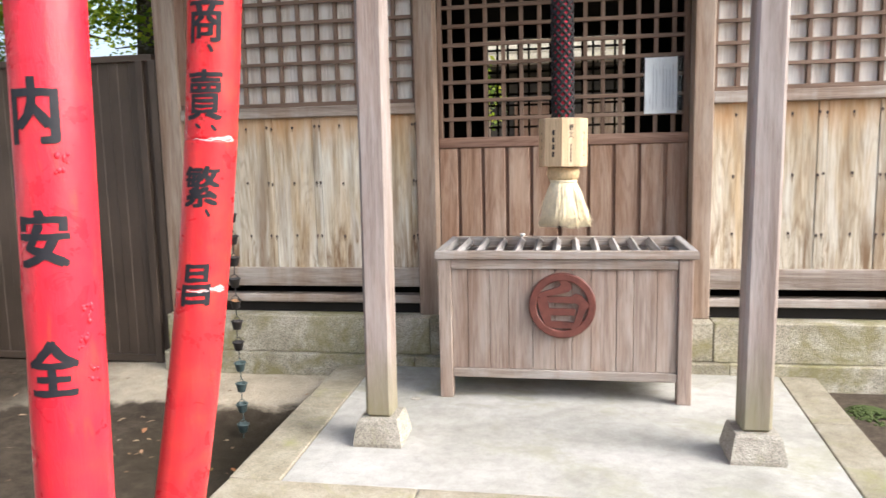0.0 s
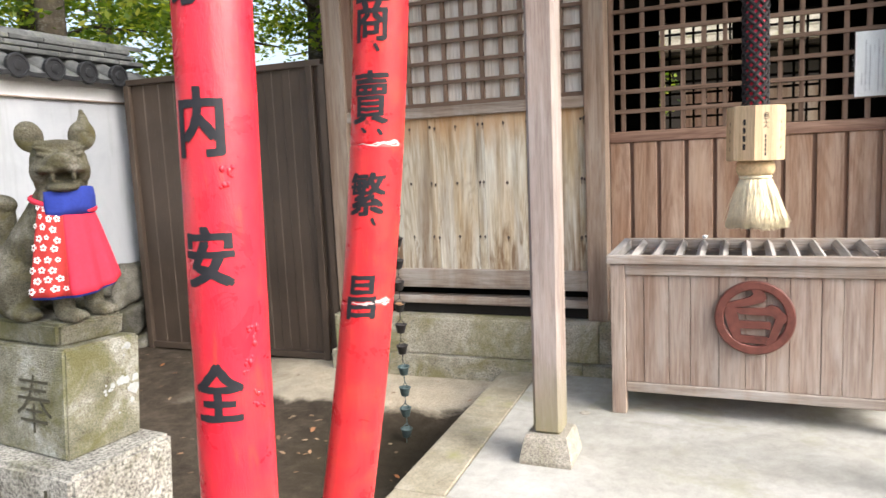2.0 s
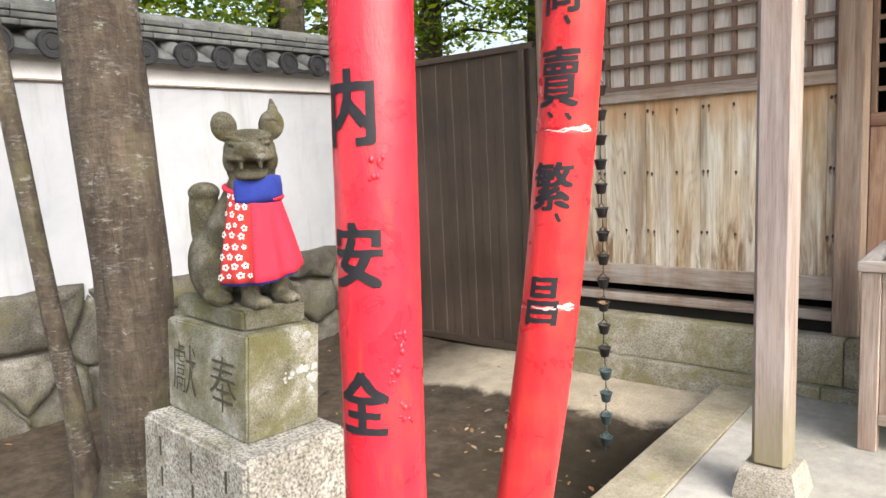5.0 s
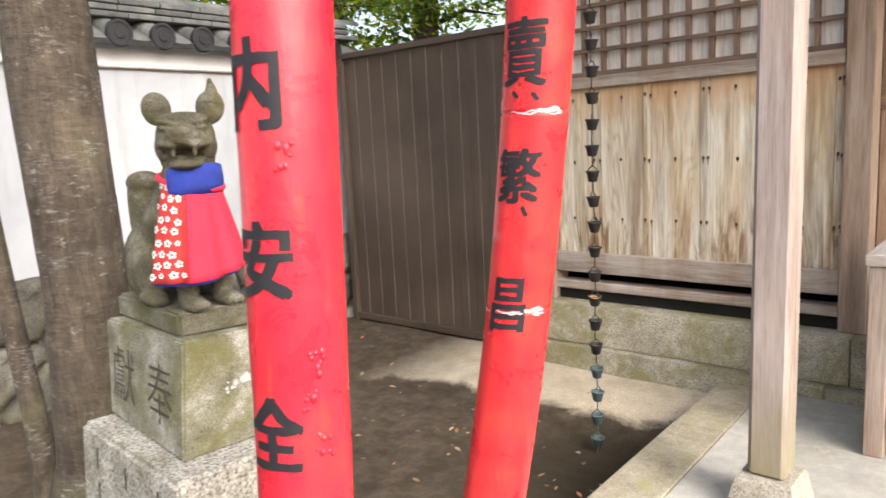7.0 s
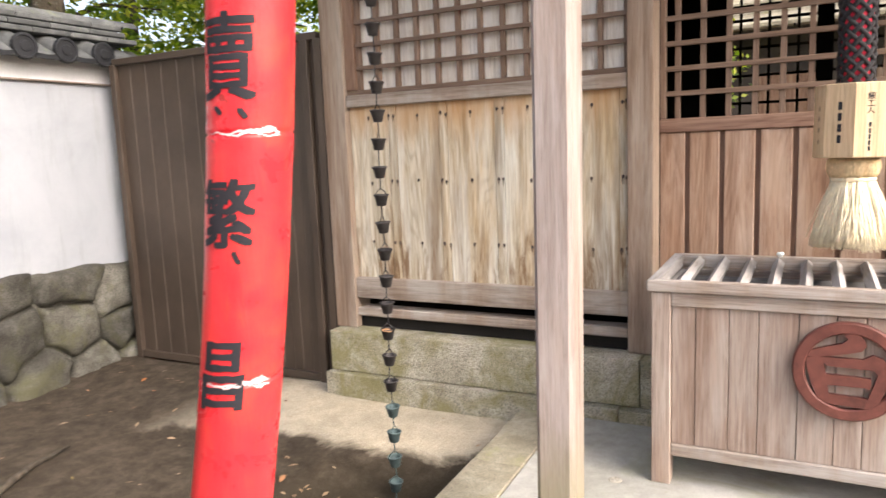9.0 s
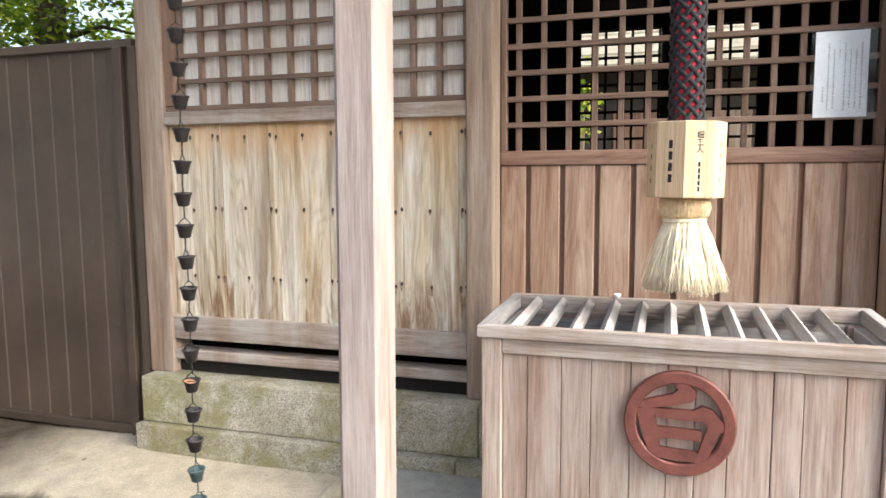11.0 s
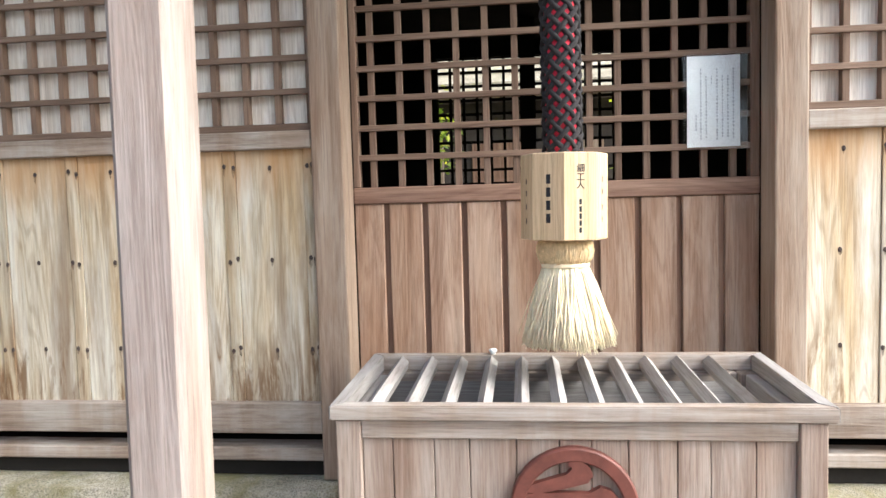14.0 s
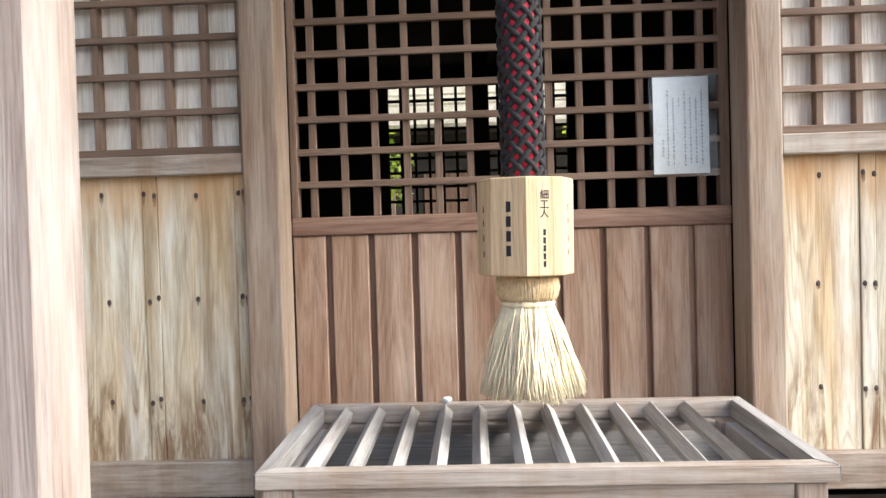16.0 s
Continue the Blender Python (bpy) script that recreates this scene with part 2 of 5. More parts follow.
M_BOX_X = wood("grey_brown_box_rail", (0.255, 0.2, 0.16), (0.35, 0.295, 0.248), (0.43, 0.38, 0.335), "x", worn=(0.467, 0.437, 0.4), worn_amount=0.5, tint=0.06, streak=0.25, figure=0.3, grey=0.25, mottle=(0.88, 0.8, 0.72))
M_BOX_Y = wood("grey_box_slat", (0.24, 0.21, 0.18), (0.34, 0.305, 0.27), (0.42, 0.385, 0.35), "y", worn=(0.46, 0.44, 0.41), worn_amount=0.6, tint=0.08, figure=0.25, grey=0.62)
M_HOPPER = wood("grey_hopper_board", (0.17, 0.155, 0.14), (0.23, 0.215, 0.195), (0.29, 0.275, 0.255), "x", tint=0.05, figure=0.15, grey=0.5)
M_EMBLEM = plain("red_brown_painted_wood", (0.135, 0.044, 0.032), 0.55, 0.35, 14, bump_s=0.2)
M_NAIL = plain("rusty_dark_iron", (0.05, 0.035, 0.03), 0.7, 0.3, 40, bump_s=0.2)
M_CONC = rough_stone("pale_concrete", (0.3, 0.295, 0.255), (0.39, 0.386, 0.35), (0.465, 0.46, 0.43), 1.8, 0.22, 260, moss=(0.28, 0.28, 0.19), moss_at=0.57, bump_s=0.25, tint=0.0)
M_KERB = rough_stone("tan_granite_kerb", (0.225, 0.2, 0.142), (0.318, 0.288, 0.215), (0.4, 0.368, 0.292), 4, 0.5, 190, moss=(0.27, 0.265, 0.125), moss_at=0.6, bump_s=0.6)
M_STEP = rough_stone("mossy_granite_step", (0.26, 0.237, 0.175), (0.4, 0.371, 0.292), (0.52, 0.488, 0.407), 3, 0.65, 120, moss=(0.212, 0.194, 0.08), moss_at=0.5, bump_s=1.4)
M_BASE = rough_stone("grey_granite_post_base", (0.27, 0.25, 0.2), (0.37, 0.345, 0.29), (0.45, 0.42, 0.365), 5, 0.6, 140, moss=(0.25, 0.25, 0.14), moss_at=0.64, bump_s=0.8)
M_PED = rough_stone("mossy_pedestal_stone", (0.12, 0.115, 0.072), (0.25, 0.245, 0.19), (0.46, 0.465, 0.43), 8, 0.55, 200, moss=(0.13, 0.125, 0.045), moss_at=0.52, bump_s=0.9)
M_GRAN = rough_stone("speckled_white_granite", (0.24, 0.23, 0.195), (0.36, 0.35, 0.315), (0.45, 0.44, 0.4), 6, 0.9, 95, moss=(0.128, 0.128, 0.0675), moss_at=0.6, bump_s=0.9, speck_col=((0.3, 0.3, 0.29), (0.9, 0.9, 0.88), (1.35, 1.35, 1.3)))
M_FOX = rough_stone("olive_brown_statue_stone", (0.07, 0.064, 0.042), (0.14, 0.13, 0.09), (0.29, 0.28, 0.23), 11, 0.55, 230, moss=(0.11, 0.1, 0.036), moss_at=0.53, bump_s=1.2)
M_ROCK = rough_stone("wall_foot_rock", (0.05, 0.047, 0.038), (0.11, 0.105, 0.088), (0.2, 0.195, 0.172), 4, 0.5, 90, moss=(0.1, 0.098, 0.052), moss_at=0.55, bump_s=1.3, tint=0.4)
M_LICHEN = plain("white_lichen", (0.36, 0.38, 0.37), 0.95, 0.2, 60, bump_s=0.4)
M_TILE = rough_stone("grey_roof_tile", (0.0595, 0.063, 0.063), (0.101, 0.105, 0.104), (0.161, 0.164, 0.161), 6, 0.25, 200, moss=(0.15, 0.17, 0.08), moss_at=0.62, bump_s=0.3, tint=0.18)
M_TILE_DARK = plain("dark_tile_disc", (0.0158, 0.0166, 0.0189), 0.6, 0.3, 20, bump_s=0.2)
M_PLASTER = plain("white_plaster", (0.72, 0.74, 0.76), 0.85, 0.07, 1.6, bump_s=0.08, spec=0.2)
M_FENCE = plain("brown_sheet_metal", (0.068, 0.05, 0.037), 0.5, 0.3, 1.3, bump_s=0.05, spec=0.3)
# Near-black paint for the shade of the hall, sill gap and door slits.
M_DARK = plain("painted_dark_shade", (0.02, 0.018, 0.016), 0.9, 0.2, 2, bump_s=0, spec=0.1)
M_BLACK = plain("black_brush_paint", (0.018, 0.018, 0.022), 0.6, 0.25, 30, bump_s=0.1, spec=0.3)
M_PAPER = plain("white_paper", (0.9, 0.95, 0.96), 0.5, 0.03, 5, bump_s=0.02)
M_INK = plain("grey_ink", (0.45, 0.48, 0.52), 0.7, 0.1, 20, bump_s=0)
M_PLASTIC = plain("clear_sleeve", (0.97, 0.98, 1.0), 0.1, 0.03, 5, bump_s=0)
M_PLASTIC.node_tree.nodes["Principled BSDF"].inputs["Transmission Weight"].default_value = 1.0
M_BLOCK = wood("pale_new_wood", (0.56, 0.4, 0.22), (0.64, 0.48, 0.28), (0.69, 0.54, 0.34), "z", tint=0.03, rough=0.6, grey=0.1, streak=0.1, figure=0.2)
M_HEMP = plain("tan_hemp", (0.66, 0.52, 0.31), 0.75, 0.22, 45, bump_s=0.3)
M_STRAW = plain("cream_hemp", (0.8, 0.71, 0.5), 0.8, 0.2, 30, bump_s=0.3)
M_ROPE_BLACK = plain("black_cord", (0.022, 0.02, 0.022), 0.85, 0.35, 60, bump_s=0.6)
M_ROPE_RED = plain("red_cloth_core", (0.55, 0.03, 0.06), 0.85, 0.2, 40, bump_s=0.3)
M_CHAIN = plain("dark_patinated_copper", (0.05, 0.046, 0.045), 0.5, 0.4, 30, metal=0.5, bump_s=0.3)
M_CHAIN_BLUE = plain("verdigris_copper", (0.09, 0.13, 0.13), 0.6, 0.35, 30, metal=0.4, bump_s=0.3)
M_BLUE = plain("royal_blue_cloth", (0.02, 0.04, 0.26), 0.85, 0.15, 20, bump_s=0.25)
M_REDCLOTH = plain("bright_red_cloth", (0.62, 0.025, 0.055), 0.85, 0.1, 10, bump_s=0.3)
M_REDPRINT = plain("red_print_cloth", (0.42, 0.03, 0.025), 0.85, 0.12, 20, bump_s=0.3)
M_FLOWER = plain("white_flower_print", (0.75, 0.7, 0.66), 0.85, 0.05, 20, bump_s=0.1)
M_GUTTER = plain("brown_gutter_metal", (0.09, 0.07, 0.06), 0.4, 0.2, 4, bump_s=0.05)
M_ROOF = wood("dark_eave_board", (0.13, 0.09, 0.065), (0.2, 0.145, 0.11), (0.26, 0.2, 0.16), "y", tint=0.1)
M_DRYLEAF = plain("dry_leaf", (0.4, 0.22, 0.1), 0.8, 0.4, 60, bump_s=0.2)


def rust_streak_mat():
    """Thin dark run below a nail, fading in and out."""
    m, nt, p = nodes_of("rust_run")
    v, info = coords(nt, (60, 60, 6), 9.0)
    n = noise_tex(nt, v, 2.0, 5, 0.7)
    p.inputs["Base Color"].default_value = (0.13, 0.065, 0.032, 1)
    p.inputs["Roughness"].default_value = 0.9
    nt.links.new(ramp(nt, n, [(0.35, (0.08,) * 3), (0.65, (0.75,) * 3)]), p.inputs["Alpha"])
    return m


M_RUST = rust_streak_mat()


def stained_plaster():
    m, nt, p = nodes_of("white_wall_plaster")
    tc = nt.nodes.new("ShaderNodeTexCoord")
    v = tc.outputs["Object"]
    n = noise_tex(nt, v, 1.4, 7, 0.65, 0.4)
    n2 = noise_tex(nt, v, 45, 5, 0.6)
    mp = nt.nodes.new("ShaderNodeMapping")
    mp.inputs["Scale"].default_value = (6, 6, 0.8)
    nt.links.new(v, mp.inputs["Vector"])
    n3 = noise_tex(nt, mp.outputs[0], 1.2, 6, 0.7)
    c = ramp(nt, n, [(0.3, (0.31, 0.332, 0.36)), (0.6, (0.385, 0.405, 0.432))])
    c = mixc(nt, c, (0.24, 0.262, 0.235), ramp(nt, n3, [(0.52, (0, 0, 0)), (0.75, (0.6,) * 3)]))
    nt.links.new(c, p.inputs["Base Color"])
    p.inputs["Roughness"].default_value = 0.9
    bump(nt, p, n2, 0.12, 0.004)
    return m


M_WHITEWALL = stained_plaster()


def red_paint(name, tones, wear):
    """Glossy paint of three tones, with orange runs and dark chips."""
    m, nt, p = nodes_of(name)
    v, info = coords(nt, (1, 1, 1))
    n = noise_tex(nt, v, 7, 6, 0.6, 0.5)
    v2, _ = coords(nt, (14, 14, 2.5))
    n2 = noise_tex(nt, v2, 3, 6, 0.7, 0.6)
    n3 = noise_tex(nt, v, 34, 5, 0.6)
    c = ramp(nt, n, list(zip((0.3, 0.5, 0.75), tones)))
    c = mixc(nt, c, (0.6, 0.085, 0.03), ramp(nt, n2, [(0.56, (0, 0, 0)), (0.72, (0.45,) * 3)]))
    c = mixc(nt, c, (0.2, 0.02, 0.014), ramp(nt, n3, [(wear, (0, 0, 0)), (wear + 0.055, (0.8,) * 3)]))
    nt.links.new(c, p.inputs["Base Color"])
    rr = ramp(nt, n, [(0.3, (0.22,) * 3), (0.7, (0.4,) * 3)])
    nt.links.new(rr, p.inputs["Roughness"])
    hs = nt.nodes.new("ShaderNodeMath")
    hs.operation = "MULTIPLY_ADD"
    nt.links.new(n2, hs.inputs[0])
    hs.inputs[1].default_value = 1.6
    nt.links.new(n3, hs.inputs[2])
    bump(nt, p, hs.outputs[0], 0.28, 0.006)
    return m


M_RED = red_paint("glossy_vermilion_paint", ((0.57, 0.014, 0.03), (0.67, 0.022, 0.042), (0.7, 0.04, 0.04)), 0.665)
M_ORANGE = red_paint("faded_vermilion_paint", ((0.56, 0.015, 0.025), (0.66, 0.028, 0.034), (0.71, 0.055, 0.036)), 0.65)
M_CRACK = plain("bare_white_crack", (0.66, 0.5, 0.48), 0.8, 0.4, 60, bump_s=0.4)


def ground_soil():
    """Trodden soil: dry sandy strip along the stone steps, damp dark soil before it, gravel specks."""
    m, nt, p = nodes_of("trodden_soil")
    tc = nt.nodes.new("ShaderNodeTexCoord")
    sep = nt.nodes.new("ShaderNodeSeparateXYZ")
    nt.links.new(tc.outputs["Object"], sep.inputs[0])
    v = tc.outputs["Object"]
    big = noise_tex(nt, v, 1.3, 7, 0.65, 0.4)
    med = noise_tex(nt, v, 9, 8, 0.7)
    fine = noise_tex(nt, v, 120, 4, 0.7)
    damp = ramp(nt, med, [(0.3, (0.034, 0.026, 0.018)), (0.5, (0.062, 0.049, 0.035)), (0.72, (0.105, 0.086, 0.065))])
    dry = ramp(nt, med, [(0.3, (0.36, 0.31, 0.235)), (0.6, (0.47, 0.42, 0.33))])
    # strip of dry sand: distance from the step's foot, with a ragged edge
    edge = nt.nodes.new("ShaderNodeMath")
    edge.operation = "MULTIPLY_ADD"
    nt.links.new(big, edge.inputs[0])
    edge.inputs[1].default_value = 0.8
    nt.links.new(sep.outputs["Y"], edge.inputs[2])
    e2 = nt.nodes.new("ShaderNodeMath")
    e2.operation = "MULTIPLY_ADD"
    nt.links.new(sep.outputs["X"], e2.inputs[0])
    e2.inputs[1].default_value = -0.2
    nt.links.new(edge.outputs[0], e2.inputs[2])
    mr = nt.nodes.new("ShaderNodeMapRange")
    mr.inputs["From Min"].default_value, mr.inputs["From Max"].default_value = 5.18, 5.28
    nt.links.new(e2.outputs[0], mr.inputs["Value"])
    # fades towards the fence
    mr2 = nt.nodes.new("ShaderNodeMapRange")
    mr2.inputs["From Min"].default_value, mr2.inputs["From Max"].default_value = -3.6, -2.9
    nt.links.new(sep.outputs["X"], mr2.inputs["Value"])
    mul = nt.nodes.new("ShaderNodeMath")
    mul.operation = "MULTIPLY"
    nt.links.new(mr.outputs[0], mul.inputs[0])
    nt.links.new(mr2.outputs[0], mul.inputs[1])
    col = mixc(nt, damp, dry, mul.outputs[0])
    # damp hollow under the rain chain
    vd = nt.nodes.new("ShaderNodeVectorMath")
    vd.operation = "DISTANCE"
    nt.links.new(v, vd.inputs[0])
    vd.inputs[1].default_value = (-1.5, 3.75, -0.08)
    wob = nt.nodes.new("ShaderNodeMath")
    wob.operation = "MULTIPLY_ADD"
    nt.links.new(big, wob.inputs[0])
    wob.inputs[1].default_value = 0.9
    nt.links.new(vd.outputs["Value"], wob.inputs[2])
    wet = nt.nodes.new("ShaderNodeMapRange")
    wet.inputs["From Min"].default_value, wet.inputs["From Max"].default_value = 0.85, 1.35
    wet.inputs["To Min"].default_value, wet.inputs["To Max"].default_value = 0.75, 0.0
    nt.links.new(wob.outputs[0], wet.inputs["Value"])
    col = mixc(nt, col, (0.03, 0.024, 0.014), wet.outputs[0])
    far = ramp(nt, big, [(0.35, (0.9, 0.9, 0.9)), (0.7, (1.25, 1.22, 1.15))])
    col = mixc(nt, col, far, 0.7, "MULTIPLY")
    col = mixc(nt, col, ramp(nt, fine, [(0.35, (0.6, 0.6, 0.6)), (0.5, (1, 1, 1)), (0.68, (1.5, 1.5, 1.45))]), 0.5, "MULTIPLY")
    nt.links.new(col, p.inputs["Base Color"])
    p.inputs["Roughness"].default_value = 0.9
    p.inputs["Specular IOR Level"].default_value = 0.2
    mx = nt.nodes.new("ShaderNodeMath")
    mx.operation = "ADD"
    nt.links.new(med, mx.inputs[0])
    nt.links.new(fine, mx.inputs[1])
    bump(nt, p, mx.outputs[0], 0.5, 0.012)
    return m


M_SOIL = ground_soil()


def bark():
    m, nt, p = nodes_of("lichen_bark")
    v, info = coords(nt, (5, 5, 1.3))
    v2, _ = coords(nt, (1, 1, 1.8), 4.0)
    v3, _ = coords(nt, (4, 4, 9), 2.0)
    n = noise_tex(nt, v, 4, 8, 0.7, 0.5)
    n2 = noise_tex(nt, v2, 15, 8, 0.75, 0.4)
    n3 = noise_tex(nt, v3, 4, 5, 0.6)
    c = ramp(nt, n, [(0.3, (0.026, 0.02, 0.014)), (0.5, (0.06, 0.047, 0.033)), (0.72, (0.105, 0.087, 0.064))])
    c = mixc(nt, c, ramp(nt, n3, [(0.35, (0.62, 0.62, 0.62)), (0.6, (1.15, 1.15, 1.15))]), 0.5, "MULTIPLY")
    c = mixc(nt, c, ramp(nt, noise_tex(nt, v2, 1.1, 4, 0.6), [(0.36, (0.7, 0.64, 0.57)), (0.52, (1, 1, 1)), (0.66, (1.45, 1.45, 1.42))]), 0.9, "MULTIPLY")
    c = mixc(nt, c, (0.1, 0.1, 0.045), ramp(nt, noise_tex(nt, v2, 2.2, 6, 0.7), [(0.52, (0, 0, 0)), (0.67, (0.45,) * 3)]))
    # grey-white lichen: level flecks gathered in patches, and broad pale blotches
    v4, _ = coords(nt, (9, 9, 34), 6.0)
    flecks = ramp(nt, noise_tex(nt, v4, 2.4, 6, 0.72, 0.3), [(0.5, (0, 0, 0)), (0.62, (0.6,) * 3)])
    patch_ = ramp(nt, noise_tex(nt, v2, 2.4, 6, 0.65, 0.6), [(0.5, (0, 0, 0)), (0.62, (1, 1, 1))])
    c = mixc(nt, c, (0.3, 0.305, 0.29), mixc(nt, flecks, patch_, 1.0, "MULTIPLY"))
    spots = ramp(nt, n2, [(0.6, (0, 0, 0)), (0.66, (0.7,) * 3)])
    c = mixc(nt, c, (0.27, 0.28, 0.25), spots)
    nt.links.new(c, p.inputs["Base Color"])
    p.inputs["Roughness"].default_value = 0.92
    mx = nt.nodes.new("ShaderNodeMath")
    mx.operation = "ADD"
    nt.links.new(n, mx.inputs[0])
    nt.links.new(n3, mx.inputs[1])
    bump(nt, p, mx.outputs[0], 1.0, 0.016)
    return m


M_BARK = bark()


def leaf_mat():
    m, nt, p = nodes_of("tree_leaf")
    g = nt.nodes.new("ShaderNodeNewGeometry")
    c = ramp(nt, g.outputs["Random Per Island"], [(0.0, (0.045, 0.085, 0.012)), (0.4, (0.1, 0.165, 0.018)), (0.75, (0.21, 0.27, 0.03)), (1.0, (0.36, 0.37, 0.06))])
    nt.links.new(c, p.inputs["Base Color"])
    p.inputs["Roughness"].default_value = 0.5
    tr = nt.nodes.new("ShaderNodeBsdfTranslucent")
    nt.links.new(mixc(nt, c, (2.0, 1.9, 0.8), 1.0, "MULTIPLY"), tr.inputs["Color"])
    mix = nt.nodes.new("ShaderNodeMixShader")
    mix.inputs[0].default_value = 0.6
    nt.links.new(p.outputs[0], mix.inputs[1])
    nt.links.new(tr.outputs[0], mix.inputs[2])
    nt.links.new(mix.outputs[0], nt.nodes["Material Output"].inputs["Surface"])
    return m


M_LEAF = leaf_mat()


# ---- building blocks ----
def box(bm, x0, x1, y0, y1, z0, z1, bevel=0.0, segs=1):
    r = bmesh.ops.create_cube(bm, size=1.0, matrix=Matrix.Translation(((x0 + x1) / 2, (y0 + y1) / 2, (z0 + z1) / 2)) @ Matrix.Diagonal((x1 - x0, y1 - y0, z1 - z0, 1)))
    if bevel:
        es = {e for v in r["verts"] for e in v.link_edges}
        bmesh.ops.bevel(bm, geom=list(es), offset=bevel, segments=segs, affect="EDGES", profile=0.5)
    return bm


def boxm(x0, x1, y0, y1, z0, z1, bevel=0.0, segs=1):
    return box(bmesh.new(), x0, x1, y0, y1, z0, z1, bevel, segs)


def loft(bm, rings, close=True, caps=True):
    """Joins rings of points into a skin."""
    vs = [[bm.verts.new(p) for p in r] for r in rings]
    n = len(vs[0])
    for a, b in zip(vs, vs[1:]):
        for i in range(n if close else n - 1):
            j = (i + 1) % n
            bm.faces.new((a[i], a[j], b[j], b[i]))
    if caps and close:
        bm.faces.new(list(reversed(vs[0])))
        bm.faces.new(vs[-1])
    return bm


def ring(c, r, n=12, u=(1, 0, 0), w=(0, 1, 0), ph=0.0):
    c, u, w = Vector(c), Vector(u), Vector(w)
    rx, ry = (r, r) if isinstance(r, (int, float)) else r
    return [c + u * (rx * math.cos(ph + 2 * math.pi * i / n)) + w * (ry * math.sin(ph + 2 * math.pi * i / n)) for i in range(n)]


def tube(bm, pts, radii, n=8):
    """A round bar along points."""
    pts = [Vector(p) for p in pts]
    if isinstance(radii, (int, float)):
        radii = [radii] * len(pts)
    rings = []
    u = None
    for i, p in enumerate(pts):
        d = (pts[min(i + 1, len(pts) - 1)] - pts[max(i - 1, 0)]).normalized()
        if u is None:
            u = d.orthogonal().normalized()
        else:
            u = (u - d * u.dot(d)).normalized()
        w = d.cross(u)
        rings.append(ring(p, radii[i], n, u, w))
    return loft(bm, rings)


def ellipsoid(bm, c, r, rot=None, seg=16, rings_=10):
    m = Matrix.Translation(c) @ (rot or Matrix.Identity(4)) @ Matrix.Diagonal((*r, 1))
    bmesh.ops.create_uvsphere(bm, u_segments=seg, v_segments=rings_, radius=1.0, matrix=m)
    return bm


def extrude_outline(bm, pts, y0, y1, bevel=0.0):
    """A flat outline in x and z, given thickness along y."""
    a = [bm.verts.new((x, y0, z)) for x, z in pts]
    f = bm.faces.new(a)
    r = bmesh.ops.extrude_face_region(bm, geom=[f])
    vs = [v for v in r["geom"] if isinstance(v, bmesh.types.BMVert)]
    bmesh.ops.translate(bm, verts=vs, vec=(0, y1 - y0, 0))
    bmesh.ops.recalc_face_normals(bm, faces=bm.faces)
    return bm


def to_mesh(name, bm, material, smooth=False):
    me = bpy.data.meshes.new(name)
    bm.normal_update()
    bm.to_mesh(me)
    bm.free()
    if material:
        me.materials.append(material)
    if smooth:
        for p in me.polygons:
            p.use_smooth = True
    return me


def thing(name, loc, label="", category="", group="", kind=""):
    """An empty at a thing's base, under which its parts stand."""
    ob = new(name)
    ob.empty_display_size = 0.1
    ob.location = loc
    return tagged(ob, label, category, group, kind)


def part(name, bm, material, parent, label="", smooth=False):
    """Links a bmesh, given in world metres, as one mesh under a thing or a part."""
    ob = new(name, to_mesh(name, bm, material, smooth))
    ob.parent = parent
    if parent.parent is None:
        ob.matrix_parent_inverse = parent.matrix_basis.inverted()
    return tagged(ob, label)


def solo(name, bm, material, label, category, group="", kind="", smooth=False):
    return tagged(new(name, to_mesh(name, bm, material, smooth)), label, category, group, kind)


def piece(name, me, parent, m):
    """One of many alike pieces on shared mesh data, at a pose in the world."""
    ob = new(name, me)
    ob.parent = parent
    if parent.parent is None:
        ob.matrix_parent_inverse = parent.matrix_basis.inverted()
    ob.matrix_basis = m
    return ob


def glyph_bm(text, size, bold=0.0, extrude=0.0):
    """Lettering as flat faces in x and z, centred."""
    cu = bpy.data.curves.new("glyph", "FONT")
    cu.body, cu.size, cu.offset, cu.extrude = text, size, bold, extrude
    cu.align_x, cu.align_y = "CENTER", "CENTER"
    cu.resolution_u = 3
    ob = bpy.data.objects.new("glyph", cu)
    scene.collection.objects.link(ob)
    dg = bpy.context.evaluated_depsgraph_get()
    me = bpy.data.meshes.new_from_object(ob.evaluated_get(dg))
    bm = bmesh.new()
    bm.from_mesh(me)
    bpy.data.objects.remove(ob)
    bpy.data.curves.remove(cu)
    bpy.data.meshes.remove(me)
    bmesh.ops.remove_doubles(bm, verts=bm.verts, dist=1e-5)
    bmesh.ops.triangulate(bm, faces=bm.faces)
    xs, ys = [v.co.x for v in bm.verts], [v.co.y for v in bm.verts]
    if xs:
        cx, cy = (max(xs) + min(xs)) / 2, (max(ys) + min(ys)) / 2
        for v in bm.verts:
            v.co = Vector((v.co.x - cx, -v.co.z, v.co.y - cy))
    return bm


# ---- large structure ----
PLAT, SOIL = 0.10, -0.05


def ground_height(x, y):
    h = SOIL + 0.012 * noise.noise(Vector((x * 1.3, y * 1.3, 0))) + 0.006 * noise.noise(Vector((x * 5, y * 5, 3)))
    d = math.hypot((x + 1.52) / 0.55, (y - 4.0) / 0.75)
    h -= 0.15 * max(0.0, 1 - d * d) if d < 1 else 0.0
    h += 0.055 * min(1.0, max(0.0, (y - 4.3) / 0.6))
    return h


